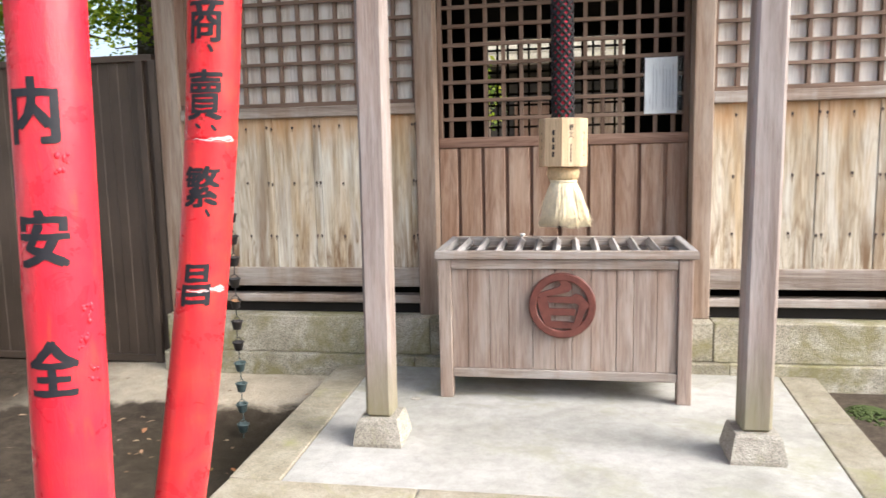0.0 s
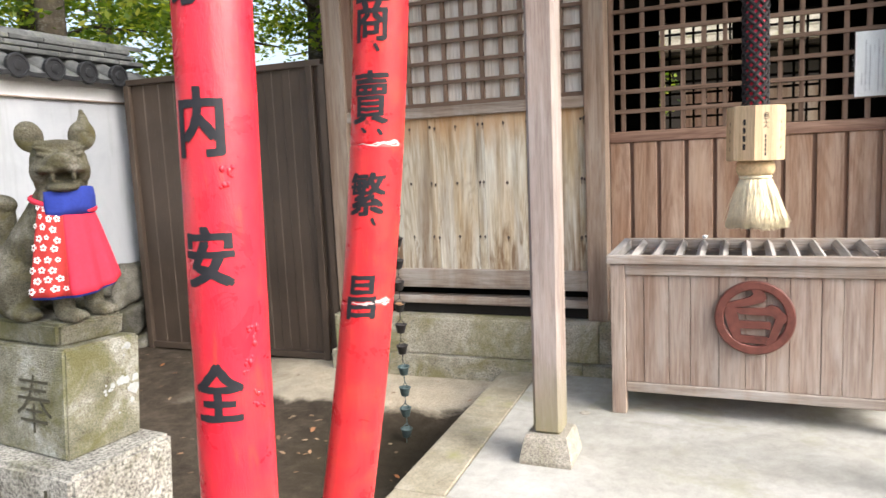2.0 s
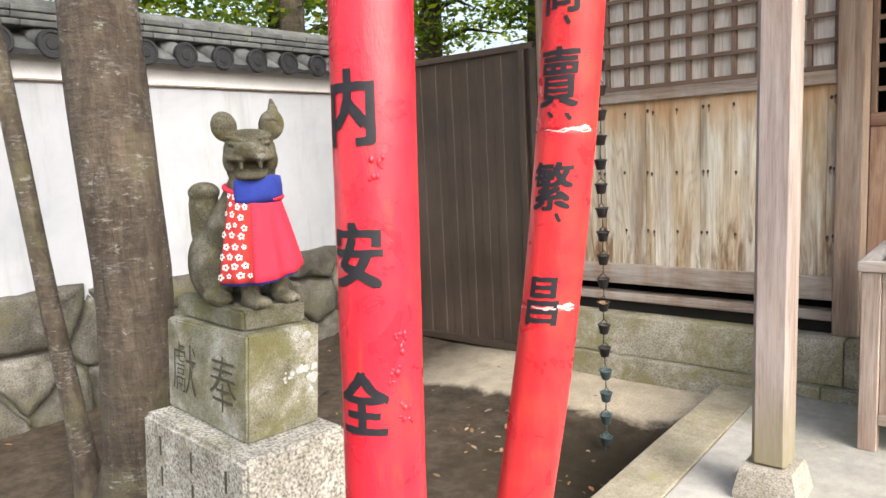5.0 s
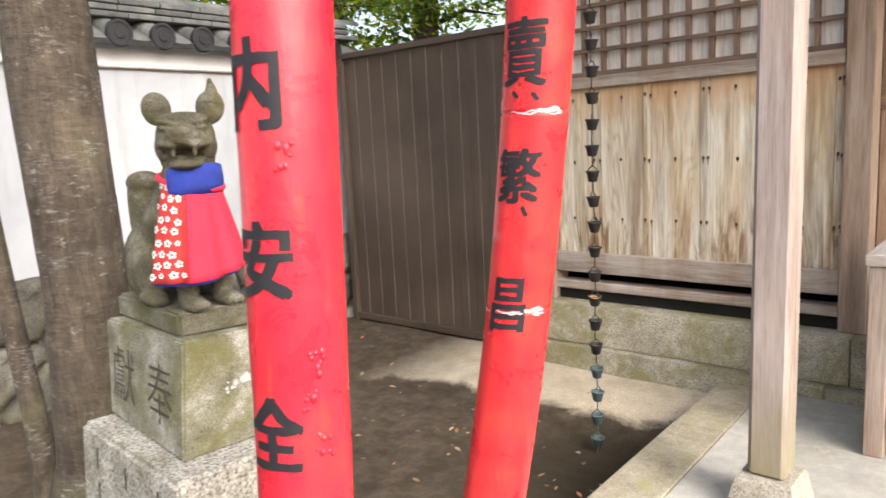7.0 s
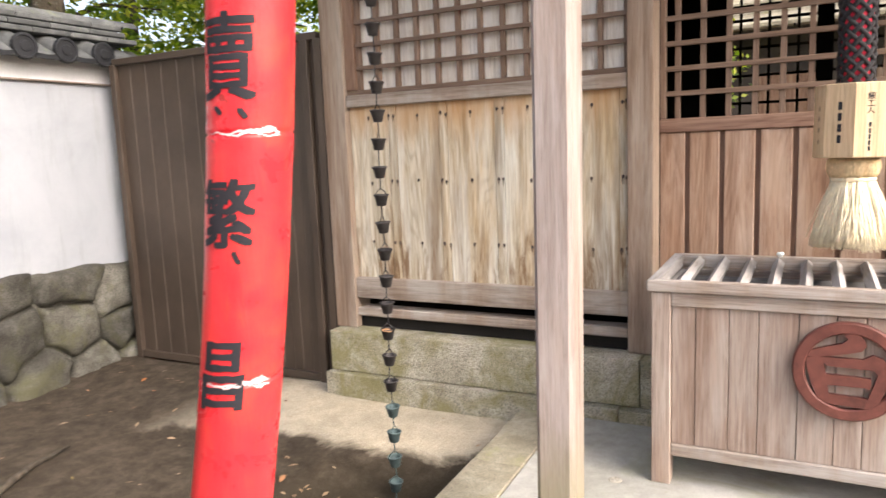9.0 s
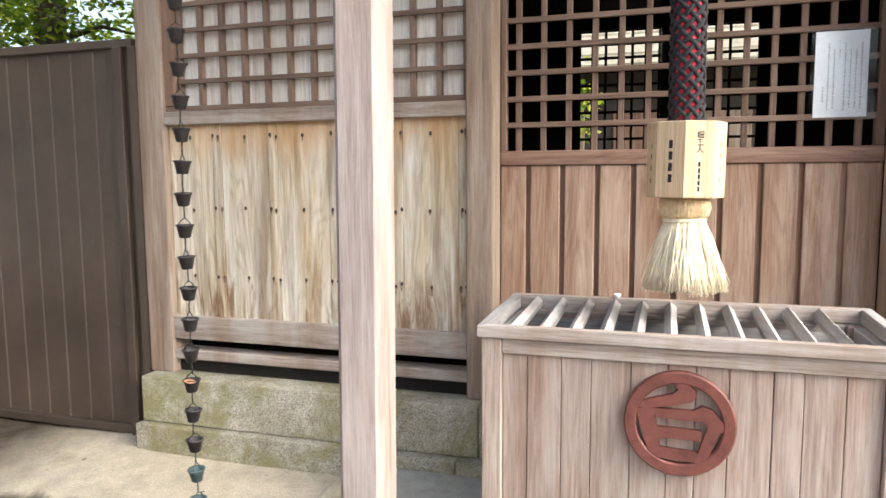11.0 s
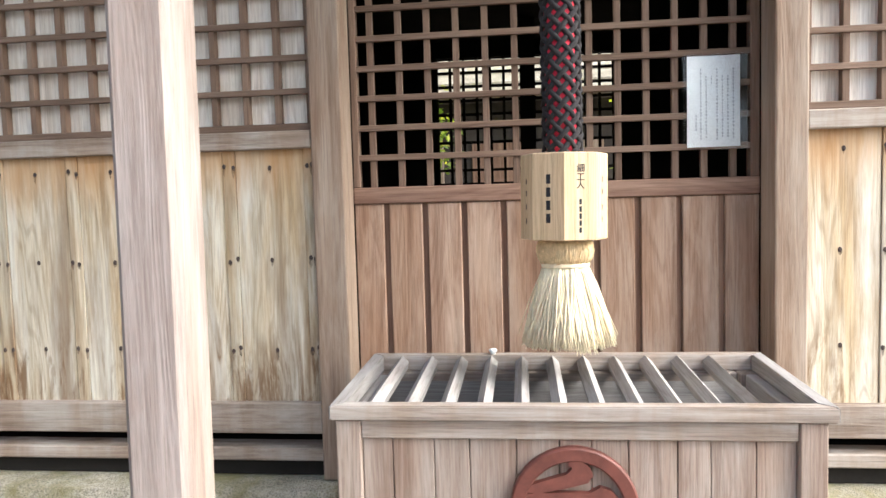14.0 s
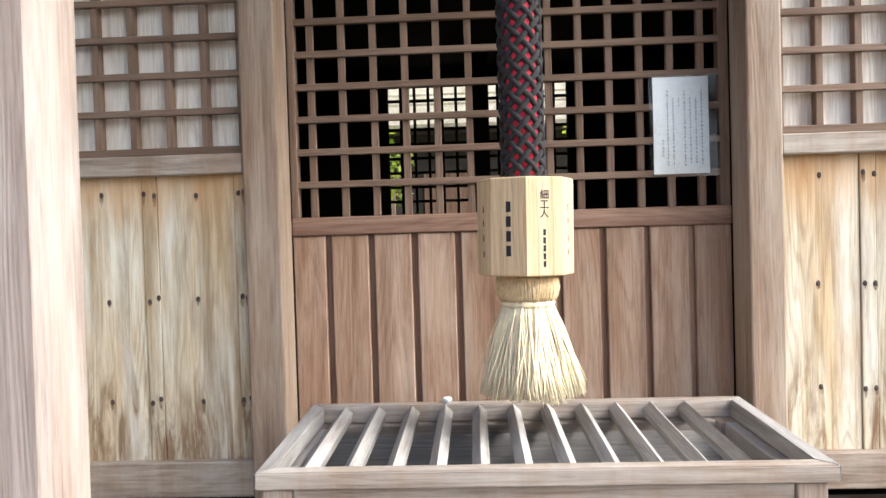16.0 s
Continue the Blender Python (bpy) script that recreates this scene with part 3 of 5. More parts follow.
def build_ground():
    xs = [-300, -120, -50, -20, -12, -8] + [-6 + 0.12 * i for i in range(76)] + [3.4, 4.5, 7, 12, 25, 60, 150, 300]
    ys = [-300, -120, -50, -20, -8, -3] + [-1 + 0.12 * i for i in range(56)] + [6.2, 8, 11, 16, 30, 60, 150, 300]
    bm = bmesh.new()
    vs = [[bm.verts.new((x, y, ground_height(x, y) if abs(x) < 7 and -2 < y < 6 else SOIL)) for x in xs] for y in ys]
    for j in range(len(ys) - 1):
        for i in range(len(xs) - 1):
            bm.faces.new((vs[j][i], vs[j][i + 1], vs[j + 1][i + 1], vs[j + 1][i]))
    solo("ground", bm, M_SOIL, "brown trodden soil with damp and dry sandy patches", "ground", kind="structure", smooth=True)


build_ground()


def build_platform():
    p = thing("platform", (0.4, 3.9, SOIL - 0.05), "pale concrete platform edged with tan granite kerbs", "platform", kind="structure")
    x0, x1, x2, x3 = -1.165, -0.905, 1.70, 1.93
    y0, y1, y2 = 2.74, 3.03, 4.93

    def flare(bm):
        """The platform widens a little towards the shrine."""
        for v in bm.verts:
            v.co.x += (-0.032 if v.co.x < 0.4 else 0.075) * max(0.0, v.co.y - y1)
        return bm
    part("slab", flare(boxm(x0 + 0.1, x3 - 0.1, y0 + 0.1, y2, SOIL - 0.1, PLAT - 0.012)), M_CONC, p)
    part("concrete_panel", flare(boxm(x1 + 0.004, x2 - 0.004, y1 + 0.004, y2 - 0.002, PLAT - 0.05, PLAT, 0.004)), M_CONC, p)
    rnd = random.Random(4)

    def kerb_run(horizontal, a, b, c0, c1):
        t = a
        while t < b - 0.05:
            step = min(rnd.uniform(0.85, 1.2), b - t)
            if b - t - step < 0.35:
                step = b - t
            dz = rnd.uniform(-0.003, 0.003)
            if horizontal:
                bm = boxm(t + 0.003, t + step - 0.003, c0, c1, SOIL - 0.1, PLAT + 0.004 + dz, 0.008, 2)
            else:
                bm = boxm(c0, c1, t + 0.003, t + step - 0.003, SOIL - 0.1, PLAT + 0.004 + dz, 0.008, 2)
                flare(bm)
            part("kerb_stone", bm, M_KERB, p)
            t += step

    kerb_run(True, x0, x3, y0, y1)
    kerb_run(False, y1, y2, x0, x1)
    kerb_run(False, y1, y2, x2, x3)
    d = solo("floor_drain", tube(bmesh.new(), [(-0.5, 4.238, PLAT + 0.001), (-0.5, 4.238, PLAT + 0.004)], [0.032, 0.028], 16), M_BASE, "small round grey drain cap in the concrete", "drain")


build_platform()

# shrine front: plan lines
XL0, XL1 = -2.648, -2.478      # corner post
XD0, XD1 = -0.638, -0.497      # door post
XE0, XE1 = 1.288, 1.42         # other door post
XR0, XR1 = 3.36, 3.525         # far corner post
YP, YR, YB, YD = 5.10, 5.122, 5.15, 5.30   # faces of posts, rails, boards, door
STONE, SILLT, BEAM0, BEAM1, RAIL0, RAIL1, HEAD = 0.447, 0.59, 0.655, 0.797, 1.93, 2.008, 2.97


def build_foundation():
    f = thing("foundation", (0.4, 5.0, SOIL - 0.05), "two mossy granite courses under the shrine wall", "foundation", kind="structure")
    rnd = random.Random(8)
    for z0, z1, yf, mat_ in ((SOIL - 0.12, 0.171, 4.93, M_STEP), (0.173, STONE, 4.985, M_STEP)):
        x = -2.645 if yf < 4.95 else -2.63
        while x < 3.7:
            w = rnd.uniform(1.9, 2.3)
            x1 = min(x + w, 3.7)
            bm = boxm(x + 0.002, x1 - 0.002, yf + rnd.uniform(-0.004, 0.004), 5.6, z0, z1 + rnd.uniform(-0.002, 0.002), 0.007, 2)
            part("stone_block", bm, mat_, f)
            x = x1


build_foundation()


def build_bay(w, xa, xb, boards_seed, jamb=0.0):
    """One wall bay: sill, beam, boards with nails, rails and a lattice over pale backing."""
    rnd = random.Random(boards_seed)
    part("ground_sill", boxm(xa, xb, 5.115, 5.24, 0.53, SILLT, 0.006), M_POST_X, w)
    # Near-black filler paints the shade of the gap under the sill.
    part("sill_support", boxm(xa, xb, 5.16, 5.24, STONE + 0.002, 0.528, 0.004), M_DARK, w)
    part("waist_beam", boxm(xa, xb, 5.115, 5.21, BEAM0, BEAM1, 0.006), M_POST_X, w)
    part("rail", boxm(xa, xb, YR - 0.012, 5.2, RAIL0, RAIL1, 0.005), M_POST_X, w)
    part("lattice_bottom_rail", boxm(xa, xb, YR + 0.012, 5.2, RAIL1 + 0.001, 2.04, 0.004), M_LATT_X, w)
    part("backing_board", boxm(xa, xb, 5.195, 5.215, 2.035, HEAD), M_BACK, w)
    # boards: wide ones nailed once in the middle, narrow cover strips nailed at both edges
    x, wide = xa, True
    nails = []
    while x < xb - 0.01:
        bw = (0.3 if x == xa else 0.315) + rnd.uniform(-0.008, 0.008) if wide else 0.06
        x1 = min(x + bw, xb)
        if xb - x1 < 0.05:
            x1 = xb
        dy = rnd.uniform(0, 0.003) - (0.005 if not wide else 0)
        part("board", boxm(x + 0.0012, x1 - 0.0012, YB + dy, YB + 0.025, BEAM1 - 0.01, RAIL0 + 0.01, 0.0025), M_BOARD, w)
        for nx in ((x + 0.5 * (x1 - x),) if wide else (x + 0.012, x1 - 0.012)):
            for nz in (1.857, 1.44, 1.035):
                nails.append((nx + rnd.uniform(-0.008, 0.008), YB + dy, nz + rnd.uniform(-0.008, 0.008)))
        x, wide = x1, not wide
    nbm = bmesh.new()
    ellipsoid(nbm, (0, 0, 0), (0.009, 0.004, 0.0115), seg=8, rings_=5)
    nme = to_mesh("nail", nbm, M_NAIL)
    rbm = bmesh.new()
    rbm.faces.new([rbm.verts.new(q) for q in ((-0.006, -0.0012, 0), (-0.009, -0.0012, -0.03), (-0.005, -0.0012, -0.075), (0.0, -0.0012, -0.1), (0.006, -0.0012, -0.07), (0.009, -0.0012, -0.03), (0.006, -0.0012, 0))])
    rme = to_mesh("rust_run", rbm, M_RUST)
    for n in nails:
        piece("nail", nme, w, Matrix.Translation(n))
        piece("rust_run", rme, w, Matrix.Translation(n) @ Matrix.Diagonal((rnd.uniform(0.6, 1.2), 1, rnd.uniform(0.12, 0.55), 1)))
    # lattice, beside a dark jamb where there is one
    if jamb:
        part("lattice_jamb", boxm(xa, xa + jamb, YR + 0.004, 5.194, 2.041, HEAD, 0.003), M_BATTEN, w)
        xa += jamb
    n = max(2, round((xb - xa) / 0.1445))
    for i in range(n + 1):
        cx = xa + 0.012 + (xb - xa - 0.024) * i / n
        part("lattice_upright", boxm(cx - 0.014, cx + 0.014, YR + 0.03, 5.19, 2.041, HEAD, 0.002), M_LATT, w)
    for k in range(1, 7):
        z = 2.034 + 0.1455 * k
        part("lattice_bar", boxm(xa, xb, YR + 0.018, 5.165, z - 0.013, z + 0.013, 0.002), M_LATT_X, w)


def build_front_wall():
    w = thing("wall_front", (0.4, 5.15, STONE), "weathered timber shrine wall with boards and lattice", "wall", kind="structure")
    for a, b in ((XL0, XL1), (XD0, XD1), (XE0, XE1), (XR0, XR1)):
        part("post", boxm(a, b, YP, 5.28, STONE, 4.2, 0.008, 2), M_POST, w)
    part("head_beam", boxm(XL0 - 0.2, XR1 + 0.2, 5.12, 5.26, HEAD, 3.2, 0.01), M_POST_X, w)
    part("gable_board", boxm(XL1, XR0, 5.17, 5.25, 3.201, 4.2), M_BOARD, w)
    build_bay(w, XL1, XD0, 3, 0.075)
    build_bay(w, XE1, XR0, 12)


build_front_wall()


def build_door():
    d = thing("door_1", ((XD1 + XE0) / 2, YD, STONE), "reddish timber door with open lattice above plank panels", "door", kind="structure")
    part("threshold", boxm(XD1, XE0, 5.22, 5.42, STONE + 0.002, 0.46, 0.006), M_DOOR_X, d)
    # Near-black backing puts shade into the slits between planks and battens.
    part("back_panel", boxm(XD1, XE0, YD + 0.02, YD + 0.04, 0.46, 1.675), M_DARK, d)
    part("lock_rail", boxm(XD1, XE0, YD - 0.025, YD + 0.045, 1.676, 1.752, 0.005), M_DOOR_X, d)
    # planks and sunken battens of the two leaves, which meet in the middle
    mid = 0.39
    joints = sorted(mid + sg * (0.205 + 0.1785 * k) for sg in (-1, 1) for k in range(4)) + [mid]
    edges = [XD1] + sorted(joints) + [XE0]
    for k, (x, x1) in enumerate(zip(edges, edges[1:])):
        part("plank", boxm(x + (0.013 if k else 0.001), x1 - (0.001 if k == len(edges) - 2 else 0.013), YD - 0.014, YD + 0.019, 0.46, 1.675, 0.004), M_DOOR, d)
    # Batten colour is kept darker to draw the shadow lines between planks.
    for x in joints:
        part("batten", boxm(x - 0.0125, x + 0.0125, YD + 0.003, YD + 0.019, 0.46, 1.674, 0.001), M_BATTEN, d)
    for x0_, pitch, n in ((-0.406, 0.1306, 6), (0.573, 0.122, 6), (0.41, 0.1, 1)):
        for i in range(n):
            cx = x0_ + pitch * i
            part("lattice_upright", boxm(cx - 0.0145, cx + 0.0145, YD + 0.004, YD + 0.03, 1.752, HEAD, 0.002), M_LATT, d)
    for i in range(1, 10):
        z = 1.753 + 0.1338 * i
        part("lattice_bar", boxm(XD1, XE0, YD - 0.012, YD + 0.012, z - 0.0135, z + 0.0135, 0.002), M_LATT_X, d)
    part("door_head", boxm(XD1, XE0, YD - 0.01, YD + 0.04, HEAD - 0.001, HEAD + 0.2, 0.004), M_LATT_X, d)
    part("door_stile", boxm(XD1, XD1 + 0.03, YD - 0.014, YD + 0.04, 1.753, HEAD, 0.003), M_LATT, d)
    part("door_stile", boxm(XE0 - 0.04, XE0, YD - 0.014, YD + 0.04, 1.753, HEAD, 0.003), M_LATT, d)


build_door()

WX0, WX1, WZ0, WZ1, WY = -0.53, 1.15, 1.84, 3.05, 9.0


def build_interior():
    """The hall behind the lattice, gloom painted near black, barred opening at far side."""
    r = thing("hall", (0.4, 7.2, SOIL), "shrine hall behind the door lattice, gloom painted near black", "room", kind="structure")
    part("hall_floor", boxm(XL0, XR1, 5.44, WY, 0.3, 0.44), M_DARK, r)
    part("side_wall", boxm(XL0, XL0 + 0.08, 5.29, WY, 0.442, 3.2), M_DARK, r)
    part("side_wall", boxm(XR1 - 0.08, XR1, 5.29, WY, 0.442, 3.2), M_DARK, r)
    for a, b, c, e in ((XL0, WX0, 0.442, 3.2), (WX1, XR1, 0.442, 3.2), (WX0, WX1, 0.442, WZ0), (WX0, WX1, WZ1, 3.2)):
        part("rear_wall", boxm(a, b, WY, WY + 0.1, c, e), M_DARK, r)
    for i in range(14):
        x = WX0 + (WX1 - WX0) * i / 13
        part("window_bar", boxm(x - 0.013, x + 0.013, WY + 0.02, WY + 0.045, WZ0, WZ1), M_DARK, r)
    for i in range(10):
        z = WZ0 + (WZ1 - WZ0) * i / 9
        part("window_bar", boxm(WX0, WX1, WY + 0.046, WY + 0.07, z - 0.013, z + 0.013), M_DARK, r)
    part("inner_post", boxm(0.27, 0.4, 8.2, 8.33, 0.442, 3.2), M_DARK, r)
    solo("ceiling", boxm(XL0, XR1, 5.29, WY + 0.1, 3.201, 3.26), M_DARK, "board ceiling of the hall, gloom painted near black", "ceiling", kind="structure")


build_interior()


def build_roof():
    r = thing("roof", (0.4, 5.5, 4.1), "dark timber eaves over the porch and hall", "roof", kind="structure")
    part("porch_roof", boxm(-1.62, 2.4, 3.3, 5.0, 4.12, 4.22, 0.01), M_ROOF, r)
    part("main_roof", boxm(-3.3, 4.1, 4.9, 9.8, 4.225, 4.33, 0.01), M_ROOF, r)
    for i in range(13):
        x = -1.5 + i * 0.33
        part("rafter", boxm(x - 0.03, x + 0.03, 3.32, 5.0, 4.05, 4.119, 0.004), M_ROOF, r)
    part("gutter", boxm(-1.74, -1.625, 3.25, 4.4, 4.08, 4.16, 0.02, 2), M_GUTTER, r)
    b = thing("porch_beam", (0.42, 3.58, 3.86), "weathered porch beam on two posts", "beam", kind="structure")
    part("beam", boxm(-0.95, 1.85, 3.52, 3.66, 3.86, 4.049, 0.01), M_POST_X, b)


build_roof()


def build_porch_post(x0, x1, y0, y1):
    p = thing("porch_post", ((x0 + x1) / 2, (y0 + y1) / 2, PLAT), "chamfered square timber post on a rough granite base", "post", "porch posts")
    cx, cy = (x0 + x1) / 2, (y0 + y1) / 2
    bm = bmesh.new()
    zt = 0.245
    rings_ = []
    for z, h in ((PLAT, 0.128), (PLAT + 0.02, 0.131), (zt - 0.015, 0.108), (zt, 0.1)):
        pts = [(cx - h, cy - h, z), (cx + h, cy - h, z), (cx + h, cy + h, z), (cx - h, cy + h, z)]
        rings_.append(pts)
    loft(bm, rings_)
    part("stone_base", bm, M_BASE, p, "rough tapered granite base")
    shaft = boxm(x0, x1, y0, y1, zt, 3.858, 0.016, 1)
    for v in shaft.verts:
        v.co.x += 0.007 * (v.co.z - zt)
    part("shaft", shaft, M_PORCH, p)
    return p


build_porch_post(-0.616, -0.472, 3.515, 3.66)
build_porch_post(1.276, 1.42, 3.515, 3.66)


def build_fence():
    f = thing("fence", (-3.7, 5.15, SOIL), "dark brown ribbed sheet metal fence", "fence", kind="structure")
    x0, x1, y = -4.70, -2.69, 5.15
    part("top_rail", boxm(x0, x1, y - 0.035, y + 0.035, 2.395, 2.445, 0.004), M_FENCE, f)
    part("bottom_rail", boxm(x0, x1, y - 0.035, y + 0.035, 0.02, 0.075, 0.004), M_FENCE, f)
    for a in (x0, -2.80, -2.69):
        part("fence_post", boxm(a - 0.03, a + 0.03, y - 0.04, y + 0.04, SOIL - 0.05, 2.40, 0.004), M_FENCE, f)
    bm = bmesh.new()
    pts = []
    x = x0
    while x < x1:
        for dx, dy in ((0.0, 0.0), (0.088, 0.0), (0.094, -0.006), (0.164, -0.006), (0.17, 0.0)):
            if x + dx <= x1:
                pts.append((x + dx, y + dy))
        x += 0.17
    lo = [bm.verts.new((a, b, 0.07)) for a, b in pts]
    hi = [bm.verts.new((a, b, 2.40)) for a, b in pts]
    for i in range(len(pts) - 1):
        bm.faces.new((lo[i], lo[i + 1], hi[i + 1], hi[i]))
    sh = part("ribbed_sheet", bm, M_FENCE, f)
    so = sh.modifiers.new("thickness", "SOLIDIFY")
    so.thickness = 0.003
    solo("fence_plinth", boxm(-4.85, -2.70, 5.19, 5.38, SOIL - 0.05, 0.05, 0.01), M_ROCK, "low rough stone strip under the fence", "plinth", kind="structure")


build_fence()

WALLX, WALL0, WALL1 = -4.90, -6.0, 5.6


def clip_poly(poly, p, n):
    """The side of a polygon that lies behind the line through p with the normal n."""
    out = []
    for i, a in enumerate(poly):
        b = poly[(i + 1) % len(poly)]
        da, db = (a - p).dot(n), (b - p).dot(n)
        if da <= 0:
            out.append(a)
        if (da < 0 < db) or (db < 0 < da):
            out.append(a.lerp(b, da / (da - db)))
    return out


def rubble(parent, y0, y1, z0, z1):
    """Irregular fitted stones on the wall's foot, each a rounded cell of its own."""
    rnd = random.Random(14)
    seeds = []
    for row in range(3):
        y = y0 - rnd.uniform(0, 0.3)
        while y < y1 + 0.3:
            seeds.append(Vector((y + rnd.uniform(-0.12, 0.12), z0 + (z1 - z0) * (row + 0.5) / 3 + rnd.uniform(-0.11, 0.11))))
            y += rnd.uniform(0.28, 0.8)
    for s in seeds:
        top = z1 + rnd.uniform(-0.05, 0.07)
        poly = [Vector(q) for q in ((s.x - 0.6, z0), (s.x + 0.6, z0), (s.x + 0.6, top), (s.x - 0.6, top))]
        for o in seeds:
            if o is not s and (o - s).length < 1.3:
                poly = clip_poly(poly, (s + o) / 2, (o - s).normalized())
                if len(poly) < 3:
                    break
        if len(poly) < 3:
            continue
        c = sum(poly, Vector((0, 0))) / len(poly)
        # finer outline, then rings from the joint outwards to the face
        fine = []
        for i, a in enumerate(poly):
            b = poly[(i + 1) % len(poly)]
            n = max(1, int((b - a).length / 0.06))
            fine += [a.lerp(b, k / n) for k in range(n)]
        lift = rnd.uniform(0.06, 0.125)
        rings_ = []
        for inset, out in ((0.004, -0.06), (0.008, -0.015), (0.016, lift * 0.42), (0.034, lift * 0.8), (0.07, lift * 0.96), (0.13, lift * 1.0)):
            row = []
            for q in fine:
                d = c - q
                q2 = q + d * min(0.8, (inset + 0.03 * max(0.0, d.length - 0.2)) / max(d.length, 0.05))
                wob = noise.noise(Vector((q2.x * 6, q2.y * 6, s.x * 3)))
                row.append(Vector((WALLX + 0.01 + out + 0.034 * wob + 0.014 * noise.noise(Vector((q2.x * 22, q2.y * 22, s.y))), q2.x + 0.022 * wob, q2.y + 0.02 * noise.noise(Vector((q2.y * 9, q2.x * 9, 4))))))
            rings_.append(row)
        bm = bmesh.new()
        loft(bm, rings_, caps=False)
        bm.verts.ensure_lookup_table()
        last = list(bm.verts)[-len(fine):]
        mid = bm.verts.new(Vector((WALLX + 0.01 + lift * 1.08, c.x, c.y)))
        for i in range(len(last)):
            bm.faces.new((last[i], last[(i + 1) % len(last)], mid))
        bmesh.ops.recalc_face_normals(bm, faces=bm.faces)
        part("stone", bm, M_ROCK, parent, smooth=True)


def build_white_wall():
    w = thing("wall_west", (WALLX, 0, SOIL), "white plaster wall on rough stones under grey roof tiles", "wall", kind="structure")
    part("plaster", boxm(WALLX - 0.3, WALLX, WALL0, WALL1, 0.35, 2.382), M_WHITEWALL, w)
    part("plaster_band", boxm(WALLX - 0.3, WALLX + 0.022, WALL0, WALL1, 2.382, 2.442, 0.006), M_PLASTER, w)
    part("ledge", boxm(WALLX - 0.3, WALLX + 0.03, WALL0, WALL1, 2.257, 2.272, 0.004), M_POST_X, w)
    part("upper_plaster", boxm(WALLX + 0.0005, WALLX + 0.018, WALL0, WALL1, 2.2725, 2.382), M_PLASTER, w)
    rnd = random.Random(5)
    part("rubble_core", boxm(WALLX - 0.28, WALLX + 0.005, WALL0, WALL1, SOIL - 0.1, 0.73), M_ROCK, w)
    rubble(w, 0.4, 5.25, SOIL - 0.08, 0.80)
    # roof: sloping bed, round tiles with end discs, ridge courses
    bm = bmesh.new()
    loft(bm, [[(WALLX + 0.17, y, 2.427), (WALLX - 0.13, y, 2.582), (WALLX - 0.47, y, 2.427), (WALLX - 0.47, y, 2.407), (WALLX - 0.13, y, 2.542), (WALLX + 0.17, y, 2.407)] for y in (WALL0, WALL1)])
    part("tile_bed", bm, M_TILE, w)
    rt = bmesh.new()
    prof = [(0.085 * math.cos(a), 0.07 * math.sin(a)) for a in [math.pi * i / 8 for i in range(9)]]
    loft(rt, [[(s * 0.27 - 0.0, y_, z_ + s * 0.135) for y_, z_ in prof] for s in (0.0, -1.0)], close=False)
    rme = to_mesh("round_tile", rt, M_TILE, True)
    for v in rme.vertices:
        if v.co.x < -0.1:
            v.co.z = v.co.z + 0.27
    dk = bmesh.new()
    loft(dk, [ring((x, 0, 0), r, 18, (0, 1, 0), (0, 0, 1)) for x, r in ((-0.02, 0.095), (0.012, 0.095), (0.018, 0.09), (0.018, 0.074), (0.010, 0.07), (0.010, 0.042), (0.018, 0.036), (0.019, 0.001))], caps=True)
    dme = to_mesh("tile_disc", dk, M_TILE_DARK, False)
    pan = bmesh.new()
    pprof = [(-0.16 + 0.32 * i / 8, -0.028 * math.sin(math.pi * i / 8)) for i in range(9)]
    loft(pan, [[(x, y_, z_ + zz) for y_, z_ in pprof] for x, zz in ((0.02, 0.0), (-0.27, 0.14))], close=False)
    pme = to_mesh("pan_tile", pan, M_TILE, True)
    lip = bmesh.new()
    loft(lip, [[(x, y_, z_ + zz) for y_, z_ in pprof] for x, zz in ((0.021, 0.002), (0.021, -0.035))], close=False)
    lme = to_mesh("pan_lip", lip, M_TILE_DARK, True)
    for k in range(-12, 10):
        y = 3.475 + 0.3215 * k
        if y > 5.2:
            continue
        piece("round_tile", rme, w, Matrix.Translation((WALLX + 0.16, y, 2.452)))
        piece("tile_disc", dme, w, Matrix.Translation((WALLX + 0.165, y, 2.482)))
        piece("pan_tile", pme, w, Matrix.Translation((WALLX + 0.15, y + 0.161, 2.467)))
        piece("pan_lip", lme, w, Matrix.Translation((WALLX + 0.15, y + 0.161, 2.465)))
    for i, (zz, hw) in enumerate(((2.612, 0.16), (2.664, 0.14), (2.716, 0.12))):
        y = WALL0
        while y < WALL1 - 0.2:
            L = rnd.uniform(0.28, 0.34)
            part("ridge_tile", boxm(WALLX - 0.13 - hw, WALLX - 0.13 + hw, y, y + L - 0.004, zz, zz + 0.04, 0.006), M_TILE, w)
            y += L
    bm = bmesh.new()
    loft(bm, [[(WALLX - 0.13 + 0.1 * math.cos(a), y, 2.76 + 0.06 * math.sin(a)) for a in [math.pi * i / 8 for i in range(9)]] for y in (WALL0, WALL1)], close=False)
    part("ridge_cap", bm, M_TILE, w, smooth=True)


build_white_wall()


# ---- things: torii pillars ----
RA, RB = 0.0856, 0.087


def axis_a(z):
    t = z - 1.2
    return Vector((-0.74 + 0.008 * t, 1.479 + 0.032 * t, z))


def axis_b(z):
    t = z - 1.2
    return Vector((-0.814 + 0.113 * t - 0.005 * t * t, 2.27 + 0.072 * t - 0.064 * t * t, z))


